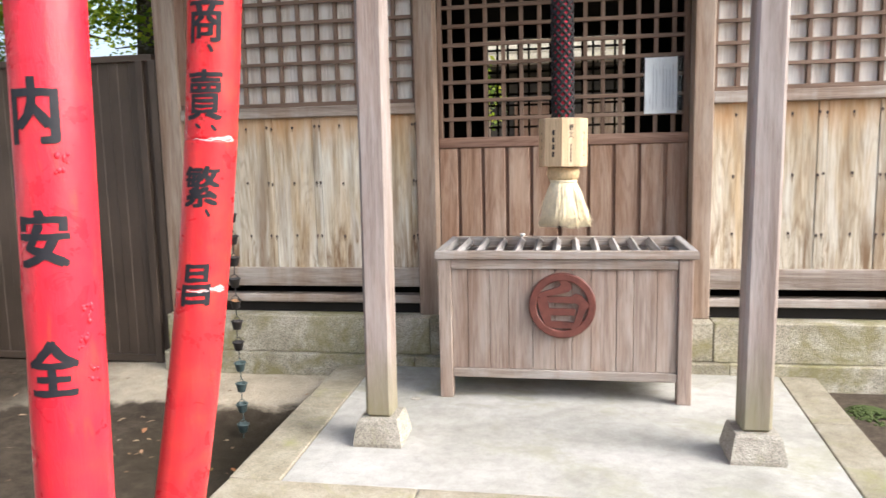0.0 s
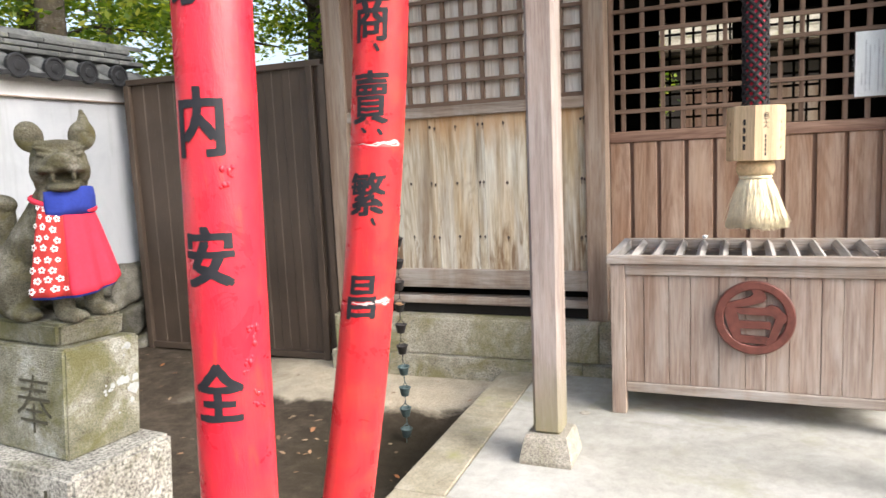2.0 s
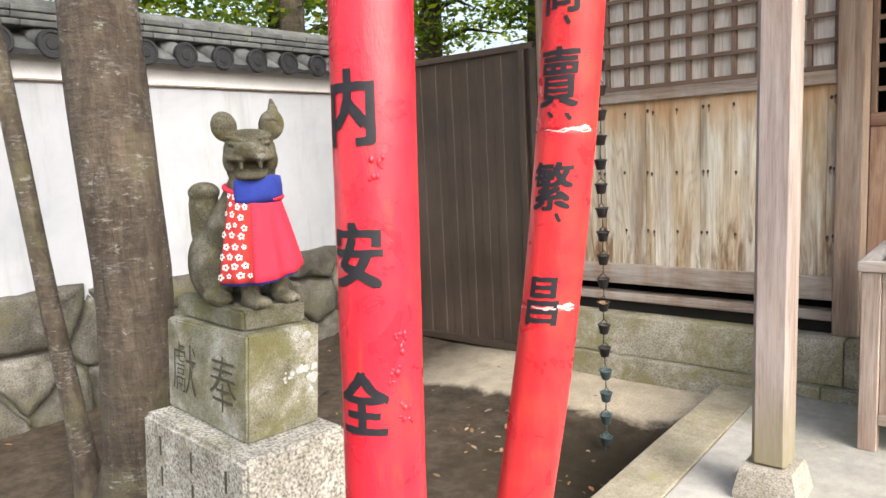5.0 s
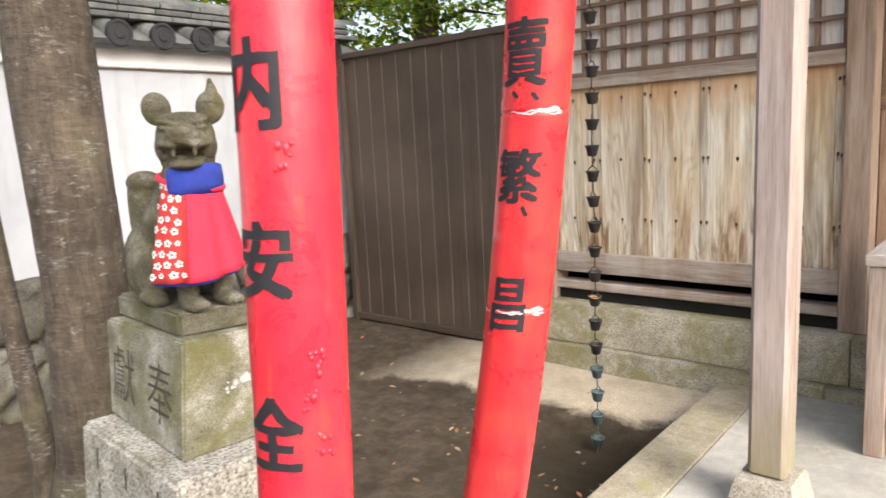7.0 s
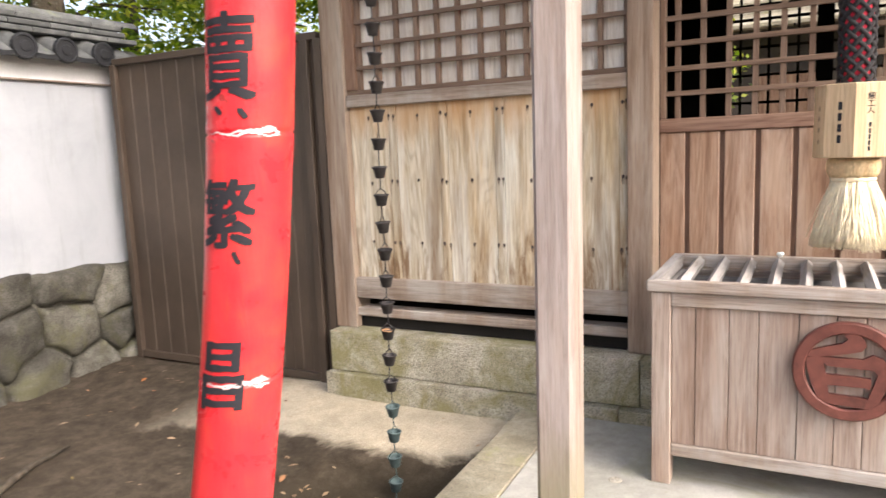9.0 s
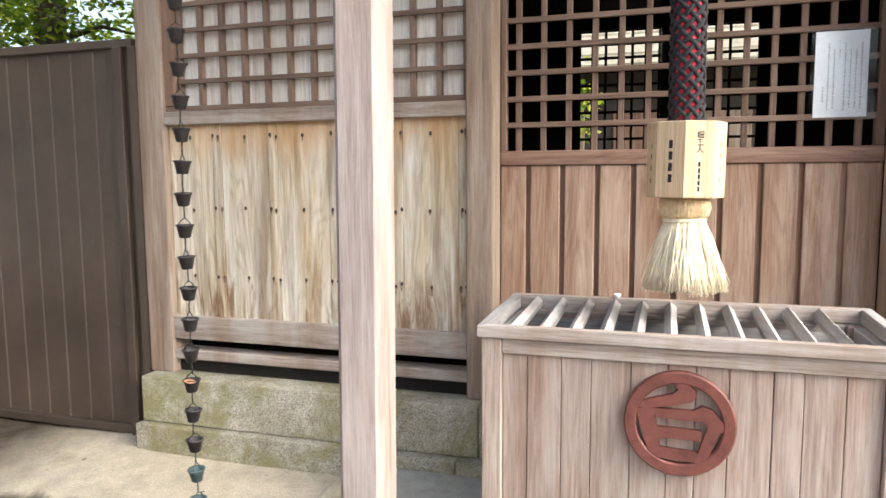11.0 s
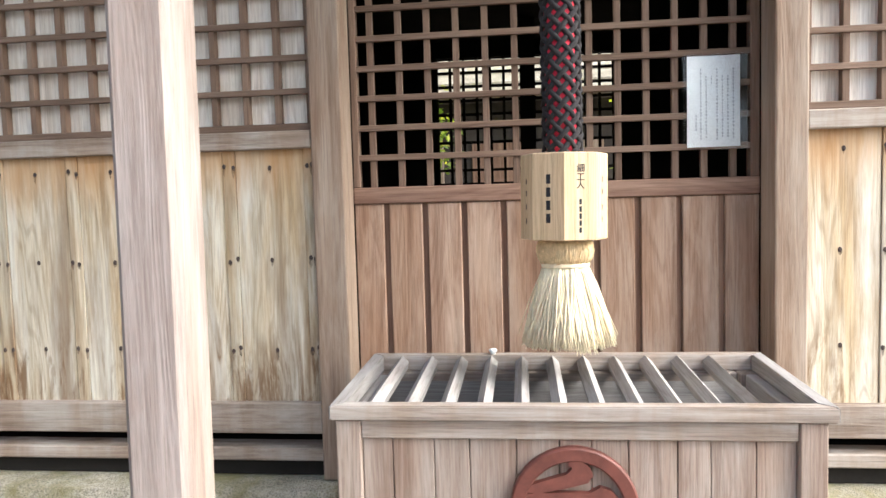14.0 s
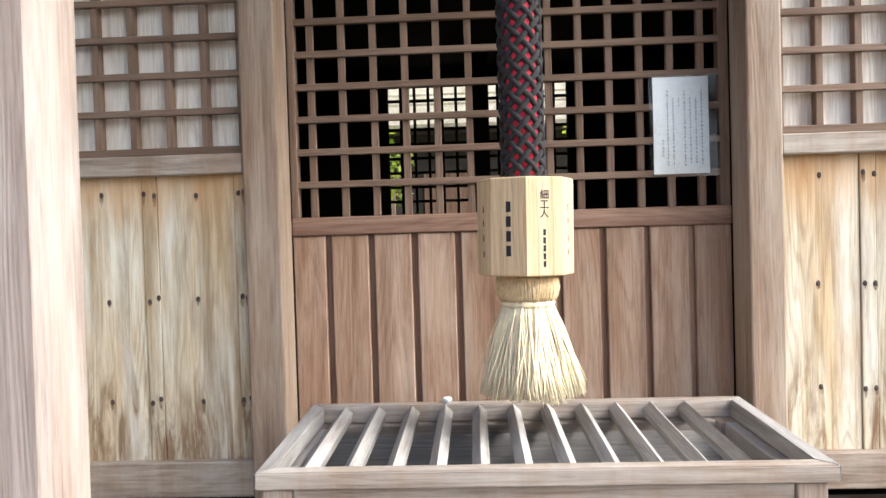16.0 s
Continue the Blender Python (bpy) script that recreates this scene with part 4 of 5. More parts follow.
def pillar_mesh(axis, r, z0, z1, nodes_z, n=40):
    zs = [z0 + (z1 - z0) * i / 60 for i in range(61)]
    for nz in nodes_z:
        zs += [nz - 0.012, nz - 0.004, nz, nz + 0.004, nz + 0.012]
    rings_ = []
    for z in sorted(zs):
        near = min((abs(z - nz) for nz in nodes_z), default=1)
        k = r * (1 + 0.012 * noise.noise(Vector((z * 3, r * 100, 0)))) - (0.004 if near < 0.003 else 0)
        rings_.append([Vector(p) + 0.0012 * noise.noise_vector(Vector(p) * 9) for p in ring(axis(z), k, n)])
    return loft(bmesh.new(), rings_)


def wrap_glyph(text, axis, r, zc, side, wide, high, bold):
    """Brush lettering laid round a pillar; side: the direction, in degrees, that it faces."""
    src = glyph_bm(text, 0.1)
    if not src.verts:
        return src
    xs, zs = [v.co.x for v in src.verts], [v.co.z for v in src.verts]
    kx, kz = wide / (max(xs) - min(xs)), high / (max(zs) - min(zs))
    for v in src.verts:
        v.co = Vector((v.co.x * kx, 0, v.co.z * kz))
    flat = bpy.data.meshes.new("flat")
    src.to_mesh(flat)
    src.free()
    bm = bmesh.new()
    # the stroke is thickened with shifted layers
    for k, (dx, dz) in enumerate(((1, 0.6), (-1, 0.6), (-1, -0.6), (1, -0.6), (0, 0))):
        first = len(bm.verts)
        bm.from_mesh(flat)
        bm.verts.ensure_lookup_table()
        for v in bm.verts[first:]:
            v.co += Vector((dx * bold, 0.00012 * k, dz * bold))
    bpy.data.meshes.remove(flat)
    lo, hi = -wide / 2 - bold, wide / 2 + bold
    x = lo + 0.004
    while x < hi:
        bmesh.ops.bisect_plane(bm, geom=list(bm.verts) + list(bm.edges) + list(bm.faces), plane_co=(x, 0, 0), plane_no=(1, 0, 0))
        x += 0.006
    for v in bm.verts:
        wob = 0.0022 * noise.noise(Vector((v.co.x * 60, v.co.z * 60, zc * 10)))
        ang = radians(side) + (v.co.x + wob) / r
        lift = v.co.y
        z = zc + v.co.z + 0.0022 * noise.noise(Vector((v.co.x * 55 + 9, v.co.z * 55, zc * 10)))
        c = axis(z)
        v.co = c + Vector((math.cos(ang), math.sin(ang), 0)) * (r + 0.0016 + lift)
    return bm


def crack_band(axis, r, zc, a0, a1, h):
    """A thin crack round a pillar, widening into ragged flakes of bare ground coat."""
    bm = bmesh.new()
    n = 60

    def strip(i0, i1, zo, k, seed):
        rows = []
        for s in (-1, 1):
            row = []
            for i in range(i0, i1 + 1):
                a = radians(a0 + (a1 - a0) * i / n)
                ends = math.sin(math.pi * (i - i0) / (i1 - i0)) ** 0.5
                hh = ends * (0.0011 + k * h * abs(noise.noise(Vector((i * 0.55, s * 3 + seed, zc * 9)))))
                z = zc + zo + s * hh + 0.006 * noise.noise(Vector((i * 0.13, seed, zc)))
                row.append(axis(z) + Vector((math.cos(a), math.sin(a), 0)) * (r + 0.0018 + 0.0002 * seed))
            rows.append(row)
        loft(bm, rows, close=False)
    strip(0, n, 0.0, 0.35, 0)
    strip(30, n, 0.001, 0.9, 1)
    strip(38, 56, 0.008, 0.9, 2)
    strip(44, n, -0.008, 0.55, 3)
    strip(20, 36, -0.004, 0.5, 4)
    return bm


def build_torii_pillars():
    p = thing("torii_pillar", axis_a(SOIL - 0.03), "glossy red painted round pillar with black brush characters", "pillar", "red torii pillars")
    part("shaft", pillar_mesh(axis_a, RA, SOIL - 0.08, 3.0, []), M_RED, p, smooth=True)
    for ch, z, side, wd, hg in (("家", 2.041, -78, 0.105, 0.148), ("内", 1.726, -79, 0.1, 0.143), ("安", 1.442, -77, 0.107, 0.126), ("全", 1.146, -74, 0.105, 0.126)):
        part("character", wrap_glyph(ch, axis_a, RA, z, side, wd, hg, 0.0048), M_BLACK, p, "black brush character")
    rnd = random.Random(2)
    for z, a in ((1.609, -44), (1.263, -18), (1.119, -12), (1.205, -26), (0.731, -30), (0.539, -52)):
        bm = bmesh.new()
        for i in range(9):
            aa, zz = radians(a) + rnd.uniform(-0.16, 0.16), z + rnd.uniform(-0.022, 0.022)
            c = axis_a(zz) + Vector((math.cos(aa), math.sin(aa), 0)) * (RA - 0.0015)
            ellipsoid(bm, c, (rnd.uniform(0.003, 0.008), rnd.uniform(0.003, 0.008), rnd.uniform(0.003, 0.009)), seg=8, rings_=5)
        part("paint_knot", bm, M_RED, p, "blistered red paint knot", smooth=True)
    q = thing("torii_pillar", axis_b(SOIL - 0.03), "bent red painted pillar with cracked rings and characters", "pillar", "red torii pillars")
    rings_z = (1.682, 1.177)
    part("shaft", pillar_mesh(axis_b, RB, SOIL - 0.08, 3.0, list(rings_z)), M_ORANGE, q, smooth=True)
    for ch, z, side, wd, hg in (("商", 2.065, -82, 0.11, 0.143), ("賣", 1.825, -81, 0.117, 0.158), ("繁", 1.526, -80, 0.117, 0.133), ("昌", 1.195, -77, 0.092, 0.138)):
        part("character", wrap_glyph(ch, axis_b, RB, z, side, wd, hg, 0.0038), M_BLACK, q, "black brush character")
    for z, side, hg in ((1.718, -58, 0.022), (1.725, -92, 0.018), (1.437, -62, 0.028), (1.973, -70, 0.024)):
        part("paint_drip", wrap_glyph("、", axis_b, RB, z, side, 0.016, hg, 0.0025), M_BLACK, q, "black paint drip")
    for z in rings_z:
        part("cracked_ring", crack_band(axis_b, RB, z, -105, -8, 0.013), M_CRACK, q, "flaked white crack in the paint")


build_torii_pillars()


# ---- offering box ----
def build_offering_box():
    X0, X1, Y0, Y1, ZT = -0.349, 1.172, 4.288, 4.975, 1.033
    b = thing("offering_box", (0.41, 4.63, PLAT), "weathered grey-brown slatted wooden offering box on legs", "offering box")
    for x in (X0, X1 - 0.082):
        for y in (Y0, Y1 - 0.08):
            part("leg", boxm(x, x + 0.082, y, y + 0.08, PLAT, ZT - 0.05, 0.004), M_BOX, b)
    for y in (Y0 + 0.006, Y1 - 0.056):
        part("top_rail", boxm(X0 + 0.083, X1 - 0.083, y, y + 0.05, 0.921, ZT - 0.051, 0.004), M_BOX_X, b)
        part("bottom_rail", boxm(X0 + 0.083, X1 - 0.083, y, y + 0.05, 0.235, 0.29, 0.004), M_BOX_X, b)
    for x in (X0 + 0.01, X1 - 0.06):
        part("side_rail", boxm(x, x + 0.05, Y0 + 0.081, Y1 - 0.081, 0.921, ZT - 0.051, 0.004), M_BOX_Y, b)
        part("side_rail", boxm(x, x + 0.05, Y0 + 0.081, Y1 - 0.081, 0.235, 0.29, 0.004), M_BOX_Y, b)
        part("side_panel", boxm(x + 0.015, x + 0.033, Y0 + 0.081, Y1 - 0.081, 0.291, 0.92), M_BOX, b)
    part("floor_panel", boxm(X0 + 0.05, X1 - 0.05, Y0 + 0.057, Y1 - 0.057, 0.25, 0.268), M_BOX, b)
    rnd = random.Random(6)
    x = X0 + 0.083
    e = X1 - 0.083
    while x < e - 0.005:
        wd = rnd.choice((0.1, 0.115, 0.135, 0.15))
        x1 = x + wd if e - x - wd > 0.06 else e
        part("plank", boxm(x + 0.0014, x1 - 0.0014, Y0 + 0.02 + rnd.uniform(0, 0.003), Y0 + 0.038, 0.291, 0.92, 0.0025), M_BOX, b)
        x = x1
    part("back_panel", boxm(X0 + 0.083, X1 - 0.083, Y1 - 0.038, Y1 - 0.02, 0.291, 0.92), M_BOX, b)
    # rim with mitred frame
    R0, R1, S0, S1, W, RISE = -0.366, 1.2, 4.274, 5.0, 0.05, 0.015
    for nm, pts in (("front_rim", [(R0, S0), (R1, S0), (R1 - W, S0 + W), (R0 + W, S0 + W)]), ("rear_rim", [(R0 + W, S1 - W), (R1 - W, S1 - W), (R1, S1), (R0, S1)]),
                    ("side_rim", [(R0, S0), (R0 + W, S0 + W), (R0 + W, S1 - W), (R0, S1)]), ("side_rim", [(R1 - W, S0 + W), (R1, S0), (R1, S1), (R1 - W, S1 - W)])):
        bm = bmesh.new()
        loft(bm, [[(x_, y_, ZT - 0.048) for x_, y_ in pts], [(x_, y_, ZT + RISE * (y_ - S0) / (S1 - S0)) for x_, y_ in pts]])
        bmesh.ops.bevel(bm, geom=list(bm.edges), offset=0.004, segments=2, affect="EDGES")
        part(nm, bm, M_BOX_Y if nm == "side_rim" else M_BOX_X, b)
    # sloping hopper boards close below the slats, and plain ends
    for ya, yb in ((S0 + W + 0.004, 4.60), (S1 - W - 0.004, 4.68)):
        k = 0.016 if ya < yb else -0.016
        bm = loft(bmesh.new(), [[(R0 + W, ya, 0.965), (R1 - W, ya, 0.965), (R1 - W, yb, 0.80), (R0 + W, yb, 0.80)], [(R0 + W, ya - k, 0.953), (R1 - W, ya - k, 0.953), (R1 - W, yb - k, 0.788), (R0 + W, yb - k, 0.788)]])
        bmesh.ops.recalc_face_normals(bm, faces=bm.faces)
        part("hopper_board", bm, M_HOPPER, b, "grey sloping board below the slats")
    for x in (R0 + W - 0.012, R1 - W):
        part("hopper_end", boxm(x, x + 0.012, S0 + W, S1 - W, 0.79, 0.984), M_HOPPER, b)
    sb = bmesh.new()
    h = (S1 - S0 - 2 * W) / 2 + 0.004
    s = 0.0255
    prof = [(-s, 0.0), (0.0, s * 0.95), (s, 0.0), (s * 0.8, -0.03), (-s * 0.8, -0.03)]
    loft(sb, [[(x_, y_, z_) for x_, z_ in prof] for y_ in (-h, h)])
    sme = to_mesh("slat", sb, M_BOX_Y)
    for i in range(11):
        x = R0 + 0.13 + i * 0.1225
        piece("slat", sme, b, Matrix.Translation((x, (S0 + S1) / 2, ZT - 0.018)) @ Matrix.Rotation(math.atan(RISE / (S1 - S0)), 4, "X"))
    # round emblem with a stylised character
    ex, ez, er = 0.413, 0.70, 0.201
    em = bmesh.new()
    n = 56
    rings_ = []
    for rr, yy in ((er, Y0 + 0.019), (er, Y0 - 0.003), (er - 0.006, Y0 - 0.009), (er - 0.041, Y0 - 0.009), (er - 0.047, Y0 - 0.003), (er - 0.047, Y0 + 0.019)):
        rings_.append(ring((ex, yy, ez), rr, n, (1, 0, 0), (0, 0, 1)))
    loft(em, rings_, caps=False)
    ring_part = part("emblem_ring", em, M_EMBLEM, b, "red-brown carved wooden emblem ring", smooth=False)
    u = er / 100.0
    strokes = (
        [(-75, 27), (-66, 40), (-12, 57), (-3, 66), (-10, 76), (2, 81), (14, 78), (25, 68), (29, 55), (21, 44), (-17, 34), (-56, 26)],
        [(-78, 24), (-58, 27), (23, 27), (40, 37), (57, 32), (79, 7), (79, -5), (69, -14), (50, -66), (40, -78), (27, -75), (42, -28), (50, -1), (42, 8), (-36, 10), (-44, 15), (-40, 2), (-31, -59), (-34, -76), (-48, -71), (-66, -23), (-75, 12)],
        [(-39, -8), (39, -10), (39, -29), (-37, -29)],
        [(-33, -48), (34, -51), (30, -71), (-31, -68)],
    )
    for k, st in enumerate(strokes):
        bm = extrude_outline(bmesh.new(), [(ex + a * u, ez + c * u) for a, c in st], Y0 - 0.007 + 0.0006 * k, Y0 + 0.018)
        part("emblem_stroke", bm, M_EMBLEM, b, "red-brown carved stroke")
    cap = solo("bottle_cap", loft(bmesh.new(), [ring((0.137, 4.975, ZT + 0.0145 + z_), r_, 16) for z_, r_ in ((0.0, 0.011), (0.006, 0.0115), (0.010, 0.017), (0.018, 0.017), (0.021, 0.014))]), M_PAPER, "small white cap on the box rim", "cap", smooth=True)


build_offering_box()


# ---- bell rope ----
def build_bell_rope():
    cx, cy = 0.418, 4.68

    def c(z):
        return Vector((cx - 0.006 * (z - 1.68), cy, z))
    t = thing("bell_rope", (cx, cy, 4.05), "thick black-red braided bell rope with hemp tassel", "bell rope")
    part("rope_core", tube(bmesh.new(), [c(z) for z in (1.82, 2.2, 2.6, 4.05)], 0.0605, 20), M_ROPE_RED, t, "red cloth core", smooth=True)
    bm = bmesh.new()
    ns = 8
    for sgn in (1, -1):
        for k in range(ns):
            pts = []
            m_ = 170
            for i in range(m_ + 1):
                z = 1.825 + 2.22 * i / m_
                a = sgn * (2 * math.pi * (z - 1.8) / 0.42) + 2 * math.pi * k / ns
                rr = 0.062 + 0.003 * math.cos(ns * a * 1.0 + (0 if sgn > 0 else math.pi))
                pts.append(c(z) + Vector((math.cos(a), math.sin(a), 0)) * rr)
            tube(bm, pts, 0.0106, 6)
    tagged(part("braided_cord", bm, M_ROPE_BLACK, t, "black net of braided cord", smooth=True), kind="stuff")
    # octagonal block
    bm = bmesh.new()
    ph = radians(-2.5)
    R = 0.154
    m_ = Matrix.Rotation(radians(0.8), 3, "Y")
    blk = [[c(1.685) + m_ @ Vector(p) for p in ring((0, 0, z), r, 8, ph=ph)] for z, r in ((-0.152, R - 0.004), (-0.148, R), (0.148, R), (0.152, R - 0.004))]
    loft(bm, blk)
    block = part("wooden_block", bm, M_BLOCK, t, "pale octagonal wooden block")
    # brush writing on the faces: the craft title, and bars for the rest
    rnd = random.Random(9)
    apo = R * math.cos(math.pi / 8)
    for k in range(8):
        fa = ph + 2 * math.pi * (k + 0.5) / 8
        nrm = Vector((math.cos(fa), math.sin(fa), 0))
        tan = Vector((-math.sin(fa), math.cos(fa), 0))
        if nrm.y > 0.3:
            continue
        if nrm.y < -0.6:
            rows = (0.061, 0.016, -0.029, -0.074) if nrm.x < 0 else (-0.018, -0.043, -0.067, -0.091, -0.115)
        else:
            rows = (0.055, 0.012, -0.035, -0.085) if nrm.x < 0 else (0.06, 0.017, -0.038, -0.08)
        tall = 0.036 if nrm.x < 0 and nrm.y < -0.6 else 0.021
        bm = bmesh.new()
        for zz in rows:
            q = [nrm * (apo + 0.0007) + tan * s_ * tall * 0.22 + Vector((0, 0, zz + e_ * tall * 0.45)) for s_, e_ in ((-1, -1), (1, -1), (1, 1), (-1, 1))]
            bm.faces.new([bm.verts.new(c(1.685) + m_ @ v) for v in q])
        tagged(part("ink_mark", bm, M_BLACK, block, "black ink marks"), kind="stuff")
        if nrm.y < -0.6 and nrm.x > 0:
            for ch, zz in (("細", 0.097), ("工", 0.067), ("人", 0.04)):
                g = glyph_bm(ch, 0.031, 0.0004)
                for v in g.verts:
                    v.co = c(1.685) + m_ @ (nrm * (apo + 0.0008) + tan * v.co.x + Vector((0, 0, zz + v.co.z)))
                part("ink_character", g, M_BLACK, block, "black brush character")
    # collar and tassel
    bm = loft(bmesh.new(), [ring(c(z), r, 24) for z, r in ((1.535, 0.082), (1.52, 0.095), (1.49, 0.101), (1.462, 0.094), (1.445, 0.083))])
    fib = random.Random(21)
    for i in range(210):
        a = 2 * math.pi * i / 210 + fib.uniform(-0.02, 0.02)
        a2 = a + fib.gauss(0, 0.09)
        out = fib.uniform(-0.001, 0.002)
        pts = []
        for s_, z, r in ((0, 1.537, 0.083), (0.2, 1.52, 0.0965), (0.5, 1.49, 0.1025), (0.8, 1.462, 0.095), (1, 1.443, 0.083)):
            aa = a + (a2 - a) * s_
            pts.append(c(z) + Vector((math.cos(aa), math.sin(aa), 0)) * (r + out))
        tube(bm, pts, [0.0014, 0.0019, 0.002, 0.0018, 0.0014], 4)
    part("tassel_knot", bm, M_HEMP, t, "rounded tan hemp knot", smooth=True)
    part("binding_cord", loft(bmesh.new(), [ring(c(z), r, 24) for z, r in ((1.452, 0.084), (1.448, 0.088), (1.436, 0.088), (1.432, 0.084))]), M_STRAW, t, smooth=True)
    part("tassel_core", loft(bmesh.new(), [ring(c(z), r, 20) for z, r in ((1.44, 0.07), (1.4, 0.076), (1.3, 0.1), (1.2, 0.118))]), M_STRAW, t, smooth=True)
    bm = bmesh.new()
    locks = [(2 * math.pi * (k + rnd.uniform(-0.35, 0.35)) / 23, rnd.uniform(0.84, 1.06), rnd.uniform(-0.012, 0.01), rnd.uniform(0.12, 0.22)) for k in range(23)]
    for i in range(1900):
        la, lr, lz, spread = rnd.choice(locks)
        a = la + rnd.gauss(0, 0.16)
        a2 = la + rnd.gauss(0, spread)
        f = math.sqrt(rnd.uniform(0.45, 1))
        r0, r1 = 0.08 * f, 0.19 * f * lr * rnd.uniform(0.94, 1.04)
        zl = 1.158 + lz + rnd.uniform(-0.008, 0.012)
        pts = []
        for s_ in (0, 0.25, 0.5, 0.75, 1.0):
            rr = r0 + (r1 - r0) * (s_ ** 0.9) + 0.003 * math.sin(4.0 * s_ + a * 9)
            aa = a + (a2 - a) * s_
            z = 1.436 + (zl - 1.436) * s_
            pts.append(Vector((cx - 0.006 * (z - 1.68) + math.cos(aa) * rr, cy + math.sin(aa) * rr, z)))
        tube(bm, pts, [0.0026, 0.003, 0.003, 0.0028, 0.0016], 4)
    part("tassel", bm, M_STRAW, t, "cream hemp tassel strands", smooth=True)
    part("inner_cord", tube(bmesh.new(), [(cx + 0.0, cy, 1.2), (cx - 0.02, cy, 1.15), (cx - 0.035, cy - 0.01, 1.135)], 0.009, 6), M_ROPE_BLACK, t)


build_bell_rope()


# ---- notice on the lattice ----
def build_notice():
    n = thing("notice", (1.10, YD - 0.02, 1.885), "white printed paper in a clear sleeve on the lattice", "notice")
    y = YD - 0.02

    def sheet(x0, x1, z0, z1, yy, amp):
        bm = bmesh.new()
        rows = []
        for j in range(13):
            rows.append([(x0 + (x1 - x0) * i / 12, yy - amp * math.sin(3 * i / 12 + j / 4) * 0.5 - amp * (i / 12) ** 3, z0 + (z1 - z0) * j / 12) for i in range(13)])
        return loft(bm, rows, close=False)
    part("paper", sheet(0.983, 1.203, 1.882, 2.27, y, 0.004), M_PAPER, n, smooth=True)
    sl = part("sleeve", sheet(0.965, 1.232, 1.868, 2.276, y - 0.009, 0.011), M_PLASTIC, n, "clear crinkled plastic sleeve", smooth=True)
    sl.visible_shadow = False
    bm = bmesh.new()
    rnd = random.Random(3)
    for k in range(8):
        x = 1.175 - k * 0.0225
        z = 2.235 - (0.05 if k % 3 else 0.02)
        zend = (1.92 if k != 4 else 2.15) if k < 7 else 2.1
        if k == 7:
            z = 2.02
            zend = 1.95
            x = 1.02
        while z > zend:
            h = rnd.uniform(0.007, 0.01)
            w = rnd.uniform(0.002, 0.0036)
            yy = y - 0.005
            bm.faces.new([bm.verts.new(p) for p in ((x - w, yy, z - h), (x + w, yy, z - h), (x + w, yy, z), (x - w, yy, z))])
            z -= h + rnd.uniform(0.003, 0.008)
    tagged(part("printed_text", bm, M_INK, n), kind="stuff")


build_notice()


# ---- rain chain ----
def build_rain_chain():
    X, Y = -1.642, 4.17
    t = thing("rain_chain", (X, Y, 4.08), "dark copper rain chain of small linked cups", "rain chain")
    cup = bmesh.new()
    loft(cup, [ring((0, 0, z), r, 14) for z, r in ((-0.027, 0.02), (-0.024, 0.024), (0.02, 0.034), (0.025, 0.039), (0.031, 0.0395), (0.031, 0.035), (0.02, 0.031), (-0.02, 0.021))])
    for a in (0, math.pi):
        tube(cup, [(0.03 * math.cos(a), 0, 0.028), (0.018 * math.cos(a), 0, 0.046), (0.0, 0, 0.06)], 0.0028, 5)
    tube(cup, [(0, 0, -0.027), (0, 0, -0.083)], 0.0035, 5)
    cme = to_mesh("cup", cup, M_CHAIN, True)
    cup2 = cme.copy()
    cup2.materials.clear()
    cup2.materials.append(M_CHAIN_BLUE)
    z = 3.8695
    part("hook", tube(bmesh.new(), [(X, Y, 4.09), (X, Y, 3.92)], 0.004, 6), M_CHAIN, t)
    i = 0
    rnd = random.Random(1)
    while z > SOIL - 0.11:
        piece("cup", cup2 if z < 0.42 else cme, t, Matrix.Translation((X + 0.003 * math.sin(i), Y, z)) @ Euler((rnd.uniform(-0.06, 0.06), rnd.uniform(-0.06, 0.06), rnd.uniform(0, 6.28))).to_matrix().to_4x4())
        z -= 0.1375
        i += 1
    solo("fallen_leaf", leaf_shape(Vector((X + 0.01, Y - 0.03, 0.735)), 0.055, 0.4, 0.7), M_DRYLEAF, "orange dry leaf lodged in the chain", "leaf")


def leaf_shape(c, L, yaw, tilt):
    bm = bmesh.new()
    m_ = Matrix.Translation(c) @ Euler((tilt, 0.2, yaw)).to_matrix().to_4x4()
    top = [bm.verts.new(m_ @ Vector((L * (s - 0.5), 0.22 * L * math.sin(math.pi * s) ** 0.8, 0.06 * L * math.sin(math.pi * s) + 0.05 * L * s))) for s in (0, 0.25, 0.5, 0.75, 1)]
    mid = [bm.verts.new(m_ @ Vector((L * (s - 0.5), 0, 0.02 * L))) for s in (0.25, 0.5, 0.75)]
    bot = [bm.verts.new(m_ @ Vector((L * (s - 0.5), -0.22 * L * math.sin(math.pi * s) ** 0.8, 0.05 * L * math.sin(math.pi * s) + 0.05 * L * s))) for s in (0.25, 0.5, 0.75)]
    ch = [top[0], *mid, top[4]]
    up = top
    dn = [top[0], *bot, top[4]]
    for a in (up, dn):
        for i in range(4):
            q = []
            for v in (ch[i], ch[i + 1], a[i + 1], a[i]):
                if v not in q:
                    q.append(v)
            if len(q) >= 3:
                bm.faces.new(q)
    return bm


build_rain_chain()


